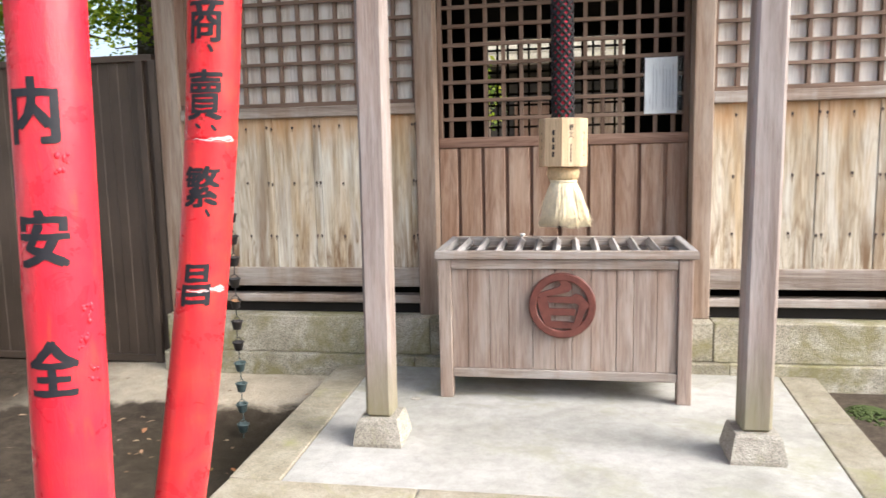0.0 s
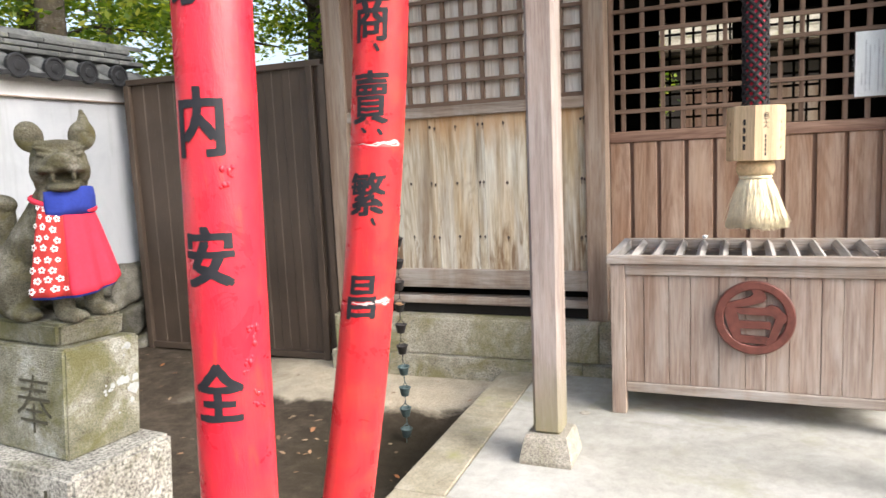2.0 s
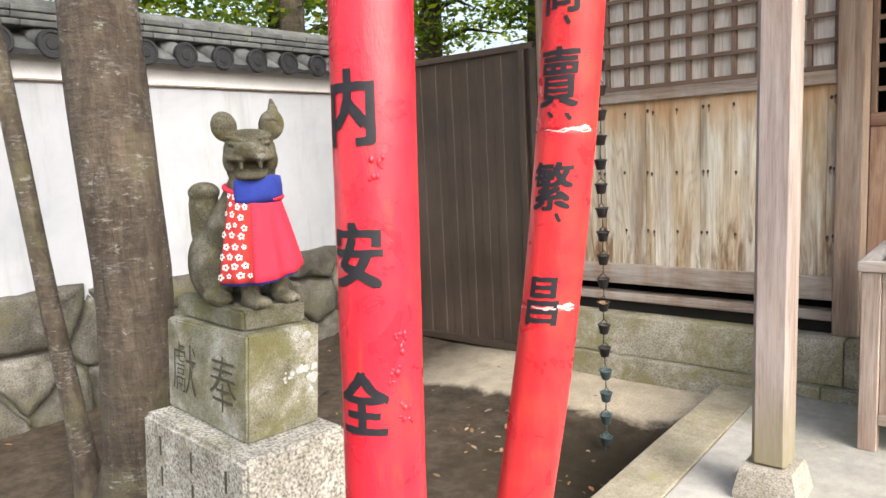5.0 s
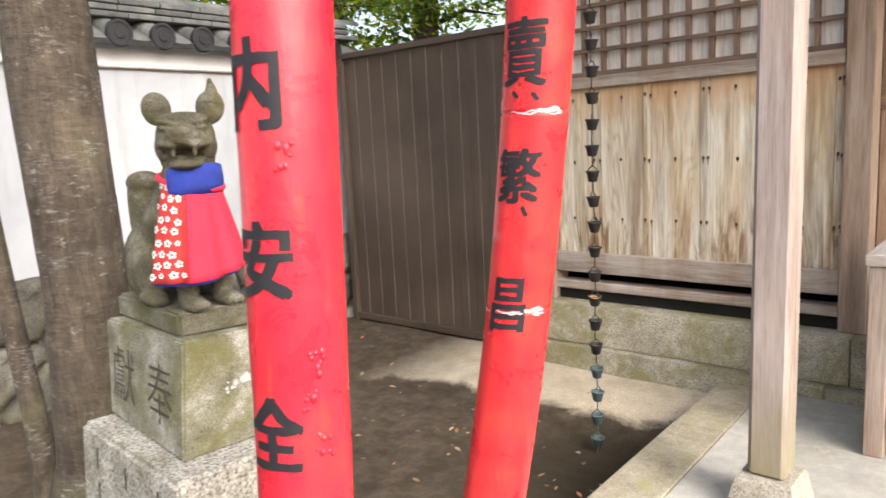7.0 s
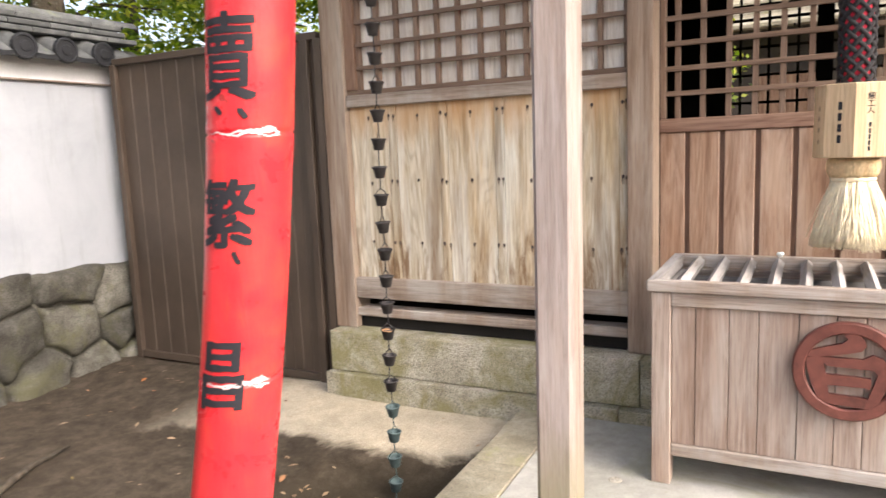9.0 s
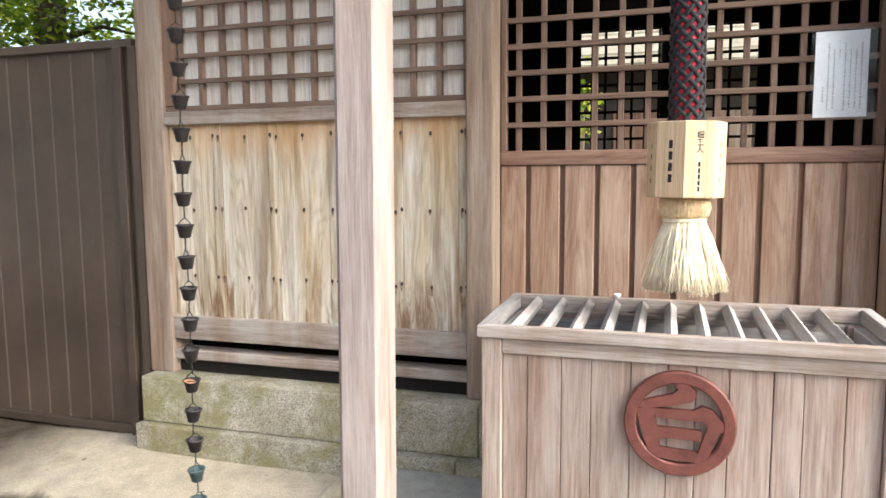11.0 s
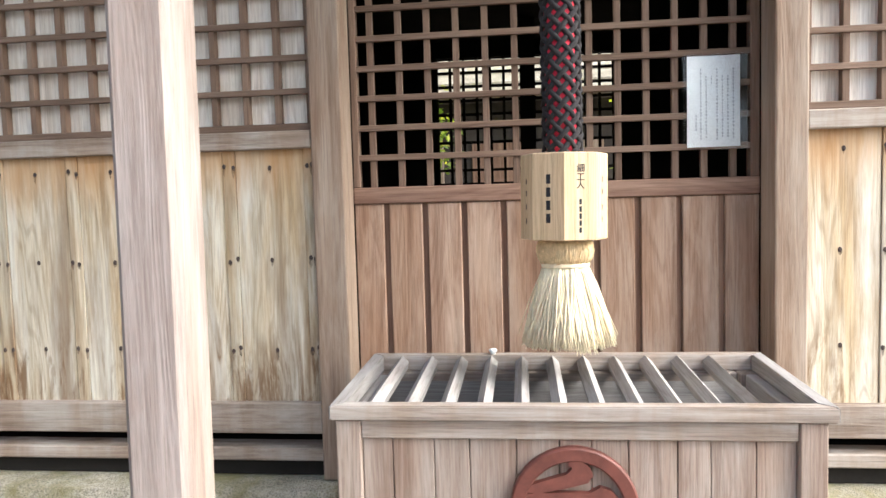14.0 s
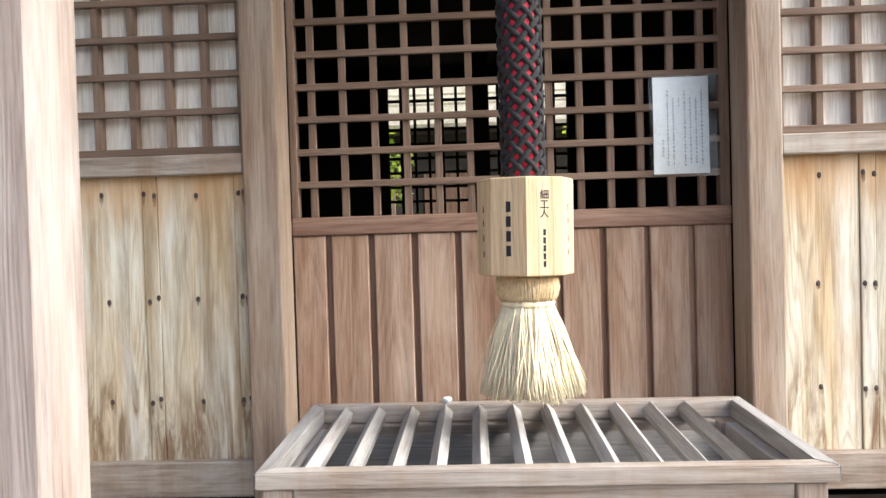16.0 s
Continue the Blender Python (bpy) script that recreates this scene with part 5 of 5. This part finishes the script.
# ---- fox statue on its pedestal ----
FOXM = Matrix.Translation((-1.69, 1.80, 1.187)) @ Matrix.Rotation(radians(-4), 4, "Z") @ Matrix.Scale(1.08, 4)
HEADM = Matrix.Translation((0.085, 0, 0)) @ Matrix.Rotation(radians(-31), 4, "Z") @ Matrix.Translation((0.012, 0, 0.368))
BIBM = FOXM @ Matrix.Translation((0.085, 0, 0)) @ Matrix.Rotation(radians(-36), 4, "Z") @ Matrix.Translation((-0.085, 0, 0))


def build_pedestal():
    p = thing("pedestal", (-1.75, 1.76, SOIL), "mossy three-tier stone pedestal with carved characters", "pedestal")

    def block(low, z0, high, z1, bevel):
        """A stone block, its four lower and upper corners in plan."""
        rings_ = []
        for k in range(7):
            q = [Vector(a).lerp(Vector(c), k / 6) for a, c in zip(low, high)]
            row = [q[i].lerp(q[(i + 1) % 4], j / 6) for i in range(4) for j in range(6)]
            rings_.append([(v.x, v.y, z0 + (z1 - z0) * k / 6) for v in row])
        bm = loft(bmesh.new(), rings_)
        bm.normal_update()
        sharp = [e for e in bm.edges if e.calc_face_angle(0.0) > 0.7]
        bmesh.ops.bevel(bm, geom=sharp, offset=bevel, segments=2, affect="EDGES")
        return bm
    G1 = ((-2.085, 1.60), (-1.40, 1.552), (-1.37, 1.917), (-2.05, 1.97))
    G0 = tuple((x - 0.01, y - 0.06) for x, y in G1)
    b = part("granite_base", block(G0, SOIL - 0.05, G1, 0.785, 0.014), M_GRAN, p, "speckled white granite base")
    L0, L1 = ((-2.073, 1.694), (-1.508, 1.634), (-1.483, 1.893), (-2.04, 1.95)), ((-2.04, 1.70), (-1.535, 1.684), (-1.47, 1.915), (-1.975, 1.94))
    m_ = part("middle_block", block(L0, 0.786, L1, 1.112, 0.007), M_PED, p, "mossy block with two carved characters")
    part("cap_block", block(((-2.035, 1.74), (-1.574, 1.698), (-1.527, 1.906), (-2.0, 1.95)), 1.1125, ((-2.02, 1.735), (-1.54, 1.678), (-1.486, 1.88), (-1.96, 1.94)), 1.19, 0.01), M_PED, p)

    def on_face(a0, a1, b0, b1, z0, z1, u, z, out):
        """A point on the face between two lower (a) and two upper (b) corners: u along it, at height z."""
        k = (z - z0) / (z1 - z0)
        p0, p1 = Vector(a0).lerp(Vector(b0), k), Vector(a1).lerp(Vector(b1), k)
        n = Vector((p1.y - p0.y, p0.x - p1.x)).normalized()
        q = p0.lerp(p1, u) + n * out
        return Vector((q.x, q.y, z))
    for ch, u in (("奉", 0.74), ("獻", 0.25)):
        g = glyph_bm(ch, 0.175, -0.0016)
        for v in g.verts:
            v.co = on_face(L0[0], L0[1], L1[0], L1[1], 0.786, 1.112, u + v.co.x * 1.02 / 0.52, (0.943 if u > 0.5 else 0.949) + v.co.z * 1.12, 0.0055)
        part("carved_character", g, M_CARVE, m_, "carved character drawn by painted shade")
    rnd = random.Random(7)
    for i in range(30):
        u, z = rnd.choice(((0.55, 0.975), (0.57, 0.955), (0.8, 0.97), (0.9, 0.94), (0.7, 0.9), (0.72, 1.06), (0.95, 1.09), (0.97, 0.955)))
        u, z = u + rnd.gauss(0, 0.05), z + rnd.gauss(0, 0.018)
        if not (0.1 < u < 0.95 and 0.82 < z < 1.09):
            continue
        r = rnd.choice((0.004, 0.006, 0.009, 0.013, 0.016))
        bm = bmesh.new()
        bm.faces.new([bm.verts.new(on_face(L0[1], L0[2], L1[1], L1[2], 0.786, 1.112, u + r * math.cos(a) * rnd.uniform(0.7, 1.1) / 0.25, z + r * math.sin(a) * rnd.uniform(0.7, 1.2), 0.003)) for a in [2 * math.pi * j / 11 for j in range(11)]])
        part("lichen_spot", bm, M_LICHEN, m_, "white lichen spot")
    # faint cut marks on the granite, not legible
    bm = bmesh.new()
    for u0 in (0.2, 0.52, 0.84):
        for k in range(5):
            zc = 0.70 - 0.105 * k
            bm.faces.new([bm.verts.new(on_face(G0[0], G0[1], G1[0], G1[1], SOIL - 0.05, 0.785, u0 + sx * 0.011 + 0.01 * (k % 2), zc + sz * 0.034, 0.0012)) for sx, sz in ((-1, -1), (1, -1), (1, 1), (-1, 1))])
    tagged(part("cut_marks", bm, M_CARVE, b, "worn cut marks drawn by painted shade"), kind="stuff")


# Flat dark colour draws the shade that would lie inside carved cuts.
M_CARVE = plain("painted_cut_shade", (0.055, 0.051, 0.032), 0.9, 0.2, 40, bump_s=0.2)
build_pedestal()


def build_fox():
    bm = bmesh.new()

    def E(c, r, rx=0, ry=0, rz=0):
        ellipsoid(bm, c, r, Euler((radians(rx), radians(ry), radians(rz))).to_matrix().to_4x4(), 20, 14)
    # torso and neck
    tube(bm, [(-0.13, 0, 0.06), (-0.09, 0, 0.14), (-0.01, 0, 0.22), (0.05, 0, 0.29), (0.085, 0, 0.36), (0.1, 0, 0.41)], [0.085, 0.098, 0.092, 0.082, 0.066, 0.06], 18)
    E((0.065, 0, 0.2), (0.07, 0.078, 0.11), 0, -18)
    for s in (-1, 1):
        E((-0.085, s * 0.064, 0.105), (0.112, 0.052, 0.115), 0, -14)
        E((-0.02, s * 0.085, 0.022), (0.075, 0.03, 0.024))
        tube(bm, [(0.08, s * 0.047, 0.2), (0.105, s * 0.048, 0.1), (0.108, s * 0.048, 0.015)], [0.04, 0.029, 0.027], 12)
        E((0.135, s * 0.048, 0.018), (0.045, 0.031, 0.021))
        for k in (-1, 0, 1):
            E((0.165, s * 0.048 + k * 0.018, 0.016), (0.018, 0.009, 0.014))
    # head: broad skull with a brow shelf, wide muzzle, open mouth with fangs, low jaw
    body, bm = bm, bmesh.new()
    E((-0.012, 0, 0.085), (0.072, 0.07, 0.054))
    E((0.022, 0, 0.122), (0.046, 0.064, 0.02))
    E((-0.02, 0, 0.032), (0.05, 0.052, 0.042))
    E((0.056, 0, 0.08), (0.05, 0.047, 0.027), 0, 12)
    E((0.09, 0, 0.086), (0.02, 0.027, 0.017))
    E((0.05, 0, 0.104), (0.036, 0.02, 0.018), 0, 24)
    E((0.046, 0, 0.01), (0.05, 0.043, 0.014), 0, 4)
    for s in (-1, 1):
        E((0.0, s * 0.038, 0.078), (0.062, 0.036, 0.048))
        E((0.012, s * 0.052, 0.055), (0.046, 0.025, 0.04))
        E((0.0, s * 0.048, 0.022), (0.036, 0.02, 0.026))
        E((0.058, s * 0.034, 0.06), (0.04, 0.03, 0.013), 0, 4, -s * 14)
        E((0.06, s * 0.041, 0.114), (0.012, 0.025, 0.006), s * 14)
        E((0.058, s * 0.041, 0.099), (0.012, 0.02, 0.0065), s * 10)
        E((0.082, s * 0.026, 0.04), (0.006, 0.006, 0.014))
        # ears: worn round discs, one with its tip left
        E((-0.01, s * 0.066, 0.152), (0.019, 0.037, 0.044), s * -12)
    tube(bm, [(-0.01, 0.07, 0.165), (-0.012, 0.073, 0.2), (-0.014, 0.07, 0.228)], [0.026, 0.014, 0.004], 10)
    bmesh.ops.transform(bm, matrix=HEADM, verts=bm.verts)
    head = bpy.data.meshes.new("head")
    bm.to_mesh(head)
    bm.free()
    bm = body
    bm.from_mesh(head)
    bpy.data.meshes.remove(head)
    # tail, upright and blunt
    tube(bm, [(-0.16, 0.0, 0.02), (-0.21, 0.0, 0.1), (-0.225, 0.0, 0.2), (-0.22, 0.0, 0.29), (-0.215, 0, 0.325)], [0.034, 0.04, 0.045, 0.048, 0.043], 14)
    E((-0.213, 0, 0.328), (0.05, 0.05, 0.034))
    bmesh.ops.transform(bm, matrix=FOXM, verts=bm.verts)
    ob = solo("fox_statue", bm, M_FOX, "seated olive-brown weathered stone fox on a pedestal", "statue", smooth=True)
    rm = ob.modifiers.new("fuse", "REMESH")
    rm.mode, rm.voxel_size, rm.use_smooth_shade = "VOXEL", 0.004, True
    sm = ob.modifiers.new("soften", "SMOOTH")
    sm.factor, sm.iterations = 0.5, 1


build_fox()


def bib_point(a, s, off=0.0):
    """A point of the bib; a: degrees round the neck from the chest, to the fox's left; s: 0 at the neck, 1 at the hem."""
    ar = radians(a)
    z = 0.312 + 0.018 * (1 - math.sin(ar)) - (0.246 - 0.0004 * a) * s + 0.02 * s * (abs(a) / 90) ** 2
    rx = 0.066 + 0.07 * s ** 0.8
    ry = 0.076 + 0.05 * s ** 0.9
    fold = 0.007 * s * math.sin(a / 9.0) + 0.004 * s * math.sin(a / 4.3 + 1)
    return BIBM @ Vector((0.083 + (rx + fold + off) * math.cos(ar), (ry + fold + off) * math.sin(ar), z))


def build_bib():
    t = thing("bib", FOXM @ Vector((0.1, 0, 0.12)), "red votive bib with flower print over a blue scarf", "bib")

    def panel(a0, a1, s0=0.0, s1=1.0, off=0.0):
        bm = bmesh.new()
        loft(bm, [[bib_point(a0 + (a1 - a0) * i / 30, s0 + (s1 - s0) * j / 14, off) for i in range(31)] for j in range(15)], close=False)
        return bm

    def thick(ob, th):
        so = ob.modifiers.new("cloth", "SOLIDIFY")
        so.thickness, so.offset = th, 1.0
        return ob
    pr = thick(part("print_panel", panel(-52, -3), M_REDPRINT, t, "red cloth printed with white flowers", smooth=True), 0.0025)
    thick(part("plain_panel", panel(-3, 84), M_REDCLOTH, t, "plain bright red cloth", smooth=True), 0.0025)
    thick(part("blue_lining", panel(-60, 112, 0.02, 1.03, -0.008), M_BLUE, t, "royal blue lining", smooth=True), 0.002)
    pts = [BIBM @ Vector((0.083 + 0.068 * math.cos(a), 0.08 * math.sin(a), 0.313 + 0.018 * (1 - math.sin(a)) - 0.012 * math.cos(a))) for a in [2 * math.pi * i / 32 for i in range(33)]]
    part("neckband", tube(bmesh.new(), pts, 0.0085, 8), M_REDCLOTH, t, "padded red neckband", smooth=True)
    bm = bmesh.new()
    rows = []
    for z, r, sq in ((0.295, 0.07, 0), (0.32, 0.076, 0), (0.345, 0.077, 0), (0.372, 0.074, 0)):
        rows.append([BIBM @ Vector((0.09 + r * 0.95 * math.cos(a), r * 1.05 * math.sin(a), z + 0.006 * math.sin(2 * a))) for a in [radians(-34 + 190 * i / 35) for i in range(36)]])
    loft(bm, rows, close=False, caps=False)
    thick(part("blue_scarf", bm, M_BLUE, t, "royal blue scarf", smooth=True), 0.004)
    rnd = random.Random(11)
    bm = bmesh.new()
    k = 0
    for j in range(9):
        for i in range(4):
            a = -48 + 14 * i + (7 if j % 2 else 0) + rnd.uniform(-2, 2)
            s = 0.06 + 0.108 * j + rnd.uniform(-0.015, 0.015)
            if a > -7 or s > 0.98:
                continue
            R = rnd.choice((1.0, 1.0, 0.75))
            for q in range(5):
                th = 2 * math.pi * q / 5 + i
                ca, cs = a + R * 3.5 * math.cos(th), s + R * 0.025 * math.sin(th)
                ps = [bib_point(ca + R * 2.0 * math.cos(w), cs + R * 0.0145 * math.sin(w), 0.0042) for w in [2 * math.pi * e / 7 for e in range(7)]]
                bm.faces.new([bm.verts.new(p) for p in ps])
    part("flower_print", bm, M_FLOWER, pr, "white five-petal flower print")


build_bib()


# ---- trees ----
def trunk_mesh(base, pts, radii, seed, n=22):
    rnd = random.Random(seed)
    bm = bmesh.new()
    P = [Vector(p) for p in pts]
    rings_ = []
    steps = 40
    for i in range(steps + 1):
        f = i / steps * (len(P) - 1)
        k = min(int(f), len(P) - 2)
        u = f - k
        c = P[k].lerp(P[k + 1], u)
        r = radii[k] * (1 - u) + radii[k + 1] * u
        row = []
        for j in range(n):
            a = 2 * math.pi * j / n
            d = Vector((math.cos(a), math.sin(a), 0))
            flare = 1 + 0.25 * math.exp(-(c.z - base) * 5) * (0.6 + 0.6 * math.sin(a * 3 + seed))
            rr = r * flare * (1 + 0.07 * noise.noise(Vector((math.cos(a) * 1.5, math.sin(a) * 1.5, c.z * 1.6 + seed))) + 0.02 * noise.noise(Vector((math.cos(a) * 6, math.sin(a) * 6, c.z * 5 + seed))))
            row.append(c + d * rr)
        rings_.append(row)
    return loft(bm, rings_)


def build_near_tree():
    t = thing("tree", (-2.78, 1.88, SOIL), "mature tree trunk with brown lichen-spotted bark", "tree")
    part("trunk", trunk_mesh(SOIL, [(-2.86, 1.86, SOIL - 0.1), (-2.76, 1.9, 0.4), (-2.71, 1.915, 1.2), (-2.735, 1.905, 2.0), (-2.77, 1.92, 3.0), (-2.7, 1.95, 5.2)], [0.215, 0.155, 0.16, 0.158, 0.15, 0.11], 3), M_BARK, t, smooth=True)
    bm = bmesh.new()
    rnd = random.Random(31)
    for k in range(5):
        a = rnd.uniform(0, 6.28)
        s = Vector((-2.62, 1.88, 3.9 + 0.28 * k))
        tube(bm, [s, s + Vector((math.cos(a) * 0.7, math.sin(a) * 0.7, 0.5)), s + Vector((math.cos(a) * 1.6, math.sin(a) * 1.6, 0.9))], [0.06, 0.04, 0.015], 7)
    part("limb", bm, M_BARK, t, smooth=True)
    part("crown", leaf_cloud(32, (-2.62, 1.9, 5.3), (1.9, 1.9, 0.9), 2600, 0.06), M_LEAF, t)
    t2 = thing("tree", (-3.4, 1.9, SOIL), "slim leaning tree trunk with mottled bark", "tree")
    part("trunk", trunk_mesh(SOIL, [(-3.36, 1.9, SOIL - 0.1), (-3.46, 1.9, 0.4), (-3.62, 1.9, 0.95), (-3.8, 1.9, 1.78), (-4.0, 1.88, 3.0), (-4.1, 1.8, 4.2)], [0.075, 0.053, 0.051, 0.05, 0.045, 0.03], 9, 14), M_BARK, t2, smooth=True)
    part("crown", leaf_cloud(33, (-3.6, 1.7, 4.6), (1.0, 1.0, 0.7), 900, 0.06), M_LEAF, t2)


def leaf_cloud(seed, c, r, n, size, clumps=26):
    """Many small leaves gathered in uneven clumps."""
    rnd = np.random.RandomState(seed)
    cen = rnd.normal(0, 0.5, (clumps, 3)) * np.array(r) + np.array(c)
    idx = rnd.randint(0, clumps, n)
    sp = 0.26 * np.array(r) * rnd.uniform(0.5, 1.2, (clumps, 1))
    pos = cen[idx] + rnd.normal(0, 1, (n, 3)) * sp[idx] * np.array((1, 1, 0.55))
    d = rnd.normal(0, 1, (n, 3))
    d[:, 2] *= 0.5
    d /= np.linalg.norm(d, axis=1)[:, None]
    u = np.cross(d, rnd.normal(0, 1, (n, 3)))
    u /= np.linalg.norm(u, axis=1)[:, None]
    L = size * rnd.uniform(0.6, 1.3, (n, 1))
    a, b = pos - d * L * 0.5, pos + d * L * 0.5
    m1, m2 = pos + u * L * 0.24, pos - u * L * 0.24
    v = np.stack([a, m1, b, m2], 1).reshape(-1, 3)
    bm = bmesh.new()
    vs = [bm.verts.new(p) for p in v]
    for i in range(n):
        bm.faces.new(vs[4 * i:4 * i + 4])
    return bm


build_near_tree()


def build_far_trees():
    """Wood behind the wall and the fence."""
    rnd = random.Random(21)
    spots = [(-6.3, 2.6), (-7.0, 4.2), (-6.2, 5.6), (-7.6, 6.6), (-6.0, 7.6), (-4.6, 8.2), (-3.6, 7.4), (-8.6, 3.0), (-8.5, 8.5), (-5.4, 10.5), (-2.9, 10.6), (-9.5, 5.4), (-7.2, 0.8), (-10.5, 1.6), (-7.4, -1.6)]
    for i, (x, y) in enumerate(spots):
        h = rnd.uniform(4.6, 6.4)
        r = rnd.uniform(0.09, 0.19)
        t = thing("tree", (x, y, SOIL), "leafy woodland tree with dark trunk behind the wall", "tree", "wood behind the wall")
        lx, ly = rnd.uniform(-0.3, 0.3), rnd.uniform(-0.3, 0.3)
        part("trunk", trunk_mesh(SOIL, [(x, y, SOIL - 0.1), (x + lx * 0.3, y + ly * 0.3, h * 0.4), (x + lx, y + ly, h)], [r * 1.15, r, r * 0.5], 40 + i, 12), M_BARK, t, smooth=True)
        bm = bmesh.new()
        for k in range(6):
            a = rnd.uniform(0, 6.28)
            s = Vector((x + lx * 0.7, y + ly * 0.7, h * rnd.uniform(0.55, 0.9)))
            L = rnd.uniform(0.7, 1.5)
            tube(bm, [s, s + Vector((math.cos(a) * L * 0.5, math.sin(a) * L * 0.5, 0.2 * L)), s + Vector((math.cos(a) * L, math.sin(a) * L, 0.15 * L))], [0.04, 0.025, 0.008], 6)
        part("limb", bm, M_BARK, t, smooth=True)
        part("crown", leaf_cloud(60 + i, (x + lx, y + ly, h * 0.74), (1.4, 1.4, 1.15), 4600, 0.105), M_LEAF, t)


build_far_trees()


def build_rear_garden():
    """Shrubs and a low pale-roofed shed seen through the hall."""
    for i, (x, y, z, s) in enumerate(((-1.35, 11.6, 2.3, 0.55), (2.35, 11.8, 2.2, 0.7), (-2.4, 11.2, 2.6, 0.8), (3.4, 11.3, 2.6, 0.8))):
        t = thing("shrub", (x, y, SOIL), "green leafy shrub behind the hall", "shrub", "shrubs behind the hall")
        part("stems", trunk_mesh(SOIL, [(x, y, SOIL - 0.1), (x, y, 1.0), (x + 0.1, y, 2.2)], [0.06, 0.05, 0.03], 80 + i, 8), M_BARK, t, smooth=True)
        part("crown", leaf_cloud(90 + i, (x, y, z), (s, s * 0.8, 0.8), 2200, 0.11), M_LEAF, t)
    sh = thing("shed", (0.4, 14.0, SOIL), "low garden building behind the hall, shade painted dark, pale roof", "shed")
    part("wall", boxm(-3.6, 4.6, 13.4, 16.2, SOIL, 3.2), M_DARKWALL, sh)
    part("roof", loft(bmesh.new(), [[(x, 12.95, 3.2), (x, 16.65, 3.2), (x, 14.8, 4.75)] for x in (-3.9, 4.9)]), M_DARKWALL, sh)
    for k in range(8):
        f = k / 8
        course = loft(bmesh.new(), [[(x, 12.8 + 2.0 * f, 3.22 + 1.56 * f), (x, 12.8 + 2.0 * f, 3.27 + 1.56 * f), (x, 13.08 + 2.0 * f, 3.45 + 1.56 * f), (x, 13.08 + 2.0 * f, 3.40 + 1.56 * f)] for x in (-4.1, 5.1)])
        part("roof_course", course, M_KERB, sh, "pale weathered roof course")
    for k in range(9):
        part("eave_board", boxm(-4.0 + k, -3.03 + k, 12.86, 12.9, 3.2, 3.3, 0.006), M_POST_X, sh)
    for k in range(6):
        x = -2.6 + k * 1.25
        part("shutter", boxm(x - 0.4, x + 0.4, 13.36, 13.398, 1.2, 2.6, 0.01), M_POST if k % 2 else M_BATTEN, sh)


# Boards darkened by colour in place of shade from the hall roof.
M_DARKWALL = plain("shade_painted_shed_boards", (0.05, 0.042, 0.036), 0.8, 0.3, 2, bump_s=0.1)
build_rear_garden()


# ---- litter on the ground ----
def build_litter():
    rnd = random.Random(17)
    bm = bmesh.new()
    for i in range(140):
        x, y = rnd.uniform(-4.7, -1.3), rnd.uniform(1.9, 4.9)
        if i < 40:
            x, y = rnd.gauss(-2.0, 0.35), rnd.gauss(3.75, 0.25)
        elif i < 75:
            x, y = rnd.uniform(-4.8, -3.8), rnd.uniform(3.0, 4.9)
        if x > -1.22 or (x < -4.75):
            continue
        l = leaf_shape(Vector((x, y, ground_height(x, y) + 0.008)), rnd.uniform(0.025, 0.065), rnd.uniform(0, 6.28), rnd.uniform(-0.25, 0.25))
        me = bpy.data.meshes.new("tmp")
        l.to_mesh(me)
        l.free()
        bm.from_mesh(me)
        bpy.data.meshes.remove(me)
    solo("leaf_litter", bm, M_LITTER, "scattered dry tan and orange leaves on soil", "leaves", kind="stuff")
    st = bmesh.new()
    tube(st, [(-3.3, 2.95, SOIL + 0.02), (-3.42, 3.2, SOIL + 0.045), (-3.54, 3.42, SOIL + 0.04), (-3.6, 3.68, SOIL + 0.035)], [0.024, 0.02, 0.015, 0.008], 8)
    solo("fallen_branch", st, M_BARK, "thin dark fallen branch on soil", "branch", smooth=True)
    mo = bmesh.new()
    rr = np.random.RandomState(5)
    for k in range(260):
        x, y = 2.28 + rr.normal(0, 0.07), 4.62 + rr.normal(0, 0.08)
        if x < 2.07:
            continue
        ellipsoid(mo, (x, y, SOIL + 0.005 + 0.05 * math.exp(-((x - 2.28) ** 2 + (y - 4.62) ** 2) / 0.02)), (0.012, 0.012, 0.01), seg=6, rings_=4)
    solo("moss", mo, M_MOSS, "clump of green moss beside the kerb", "moss", kind="stuff")


def litter_mat():
    m, nt, p = nodes_of("dry_leaf_mix")
    g = nt.nodes.new("ShaderNodeNewGeometry")
    c = ramp(nt, g.outputs["Random Per Island"], [(0.0, (0.1, 0.055, 0.028)), (0.4, (0.22, 0.14, 0.075)), (0.75, (0.36, 0.28, 0.18)), (0.92, (0.36, 0.13, 0.04)), (1.0, (0.14, 0.15, 0.05))])
    nt.links.new(c, p.inputs["Base Color"])
    p.inputs["Roughness"].default_value = 0.75
    return m


M_LITTER = litter_mat()
M_MOSS = plain("green_moss", (0.06, 0.085, 0.022), 0.95, 0.4, 40, bump_s=0.5)
build_litter()
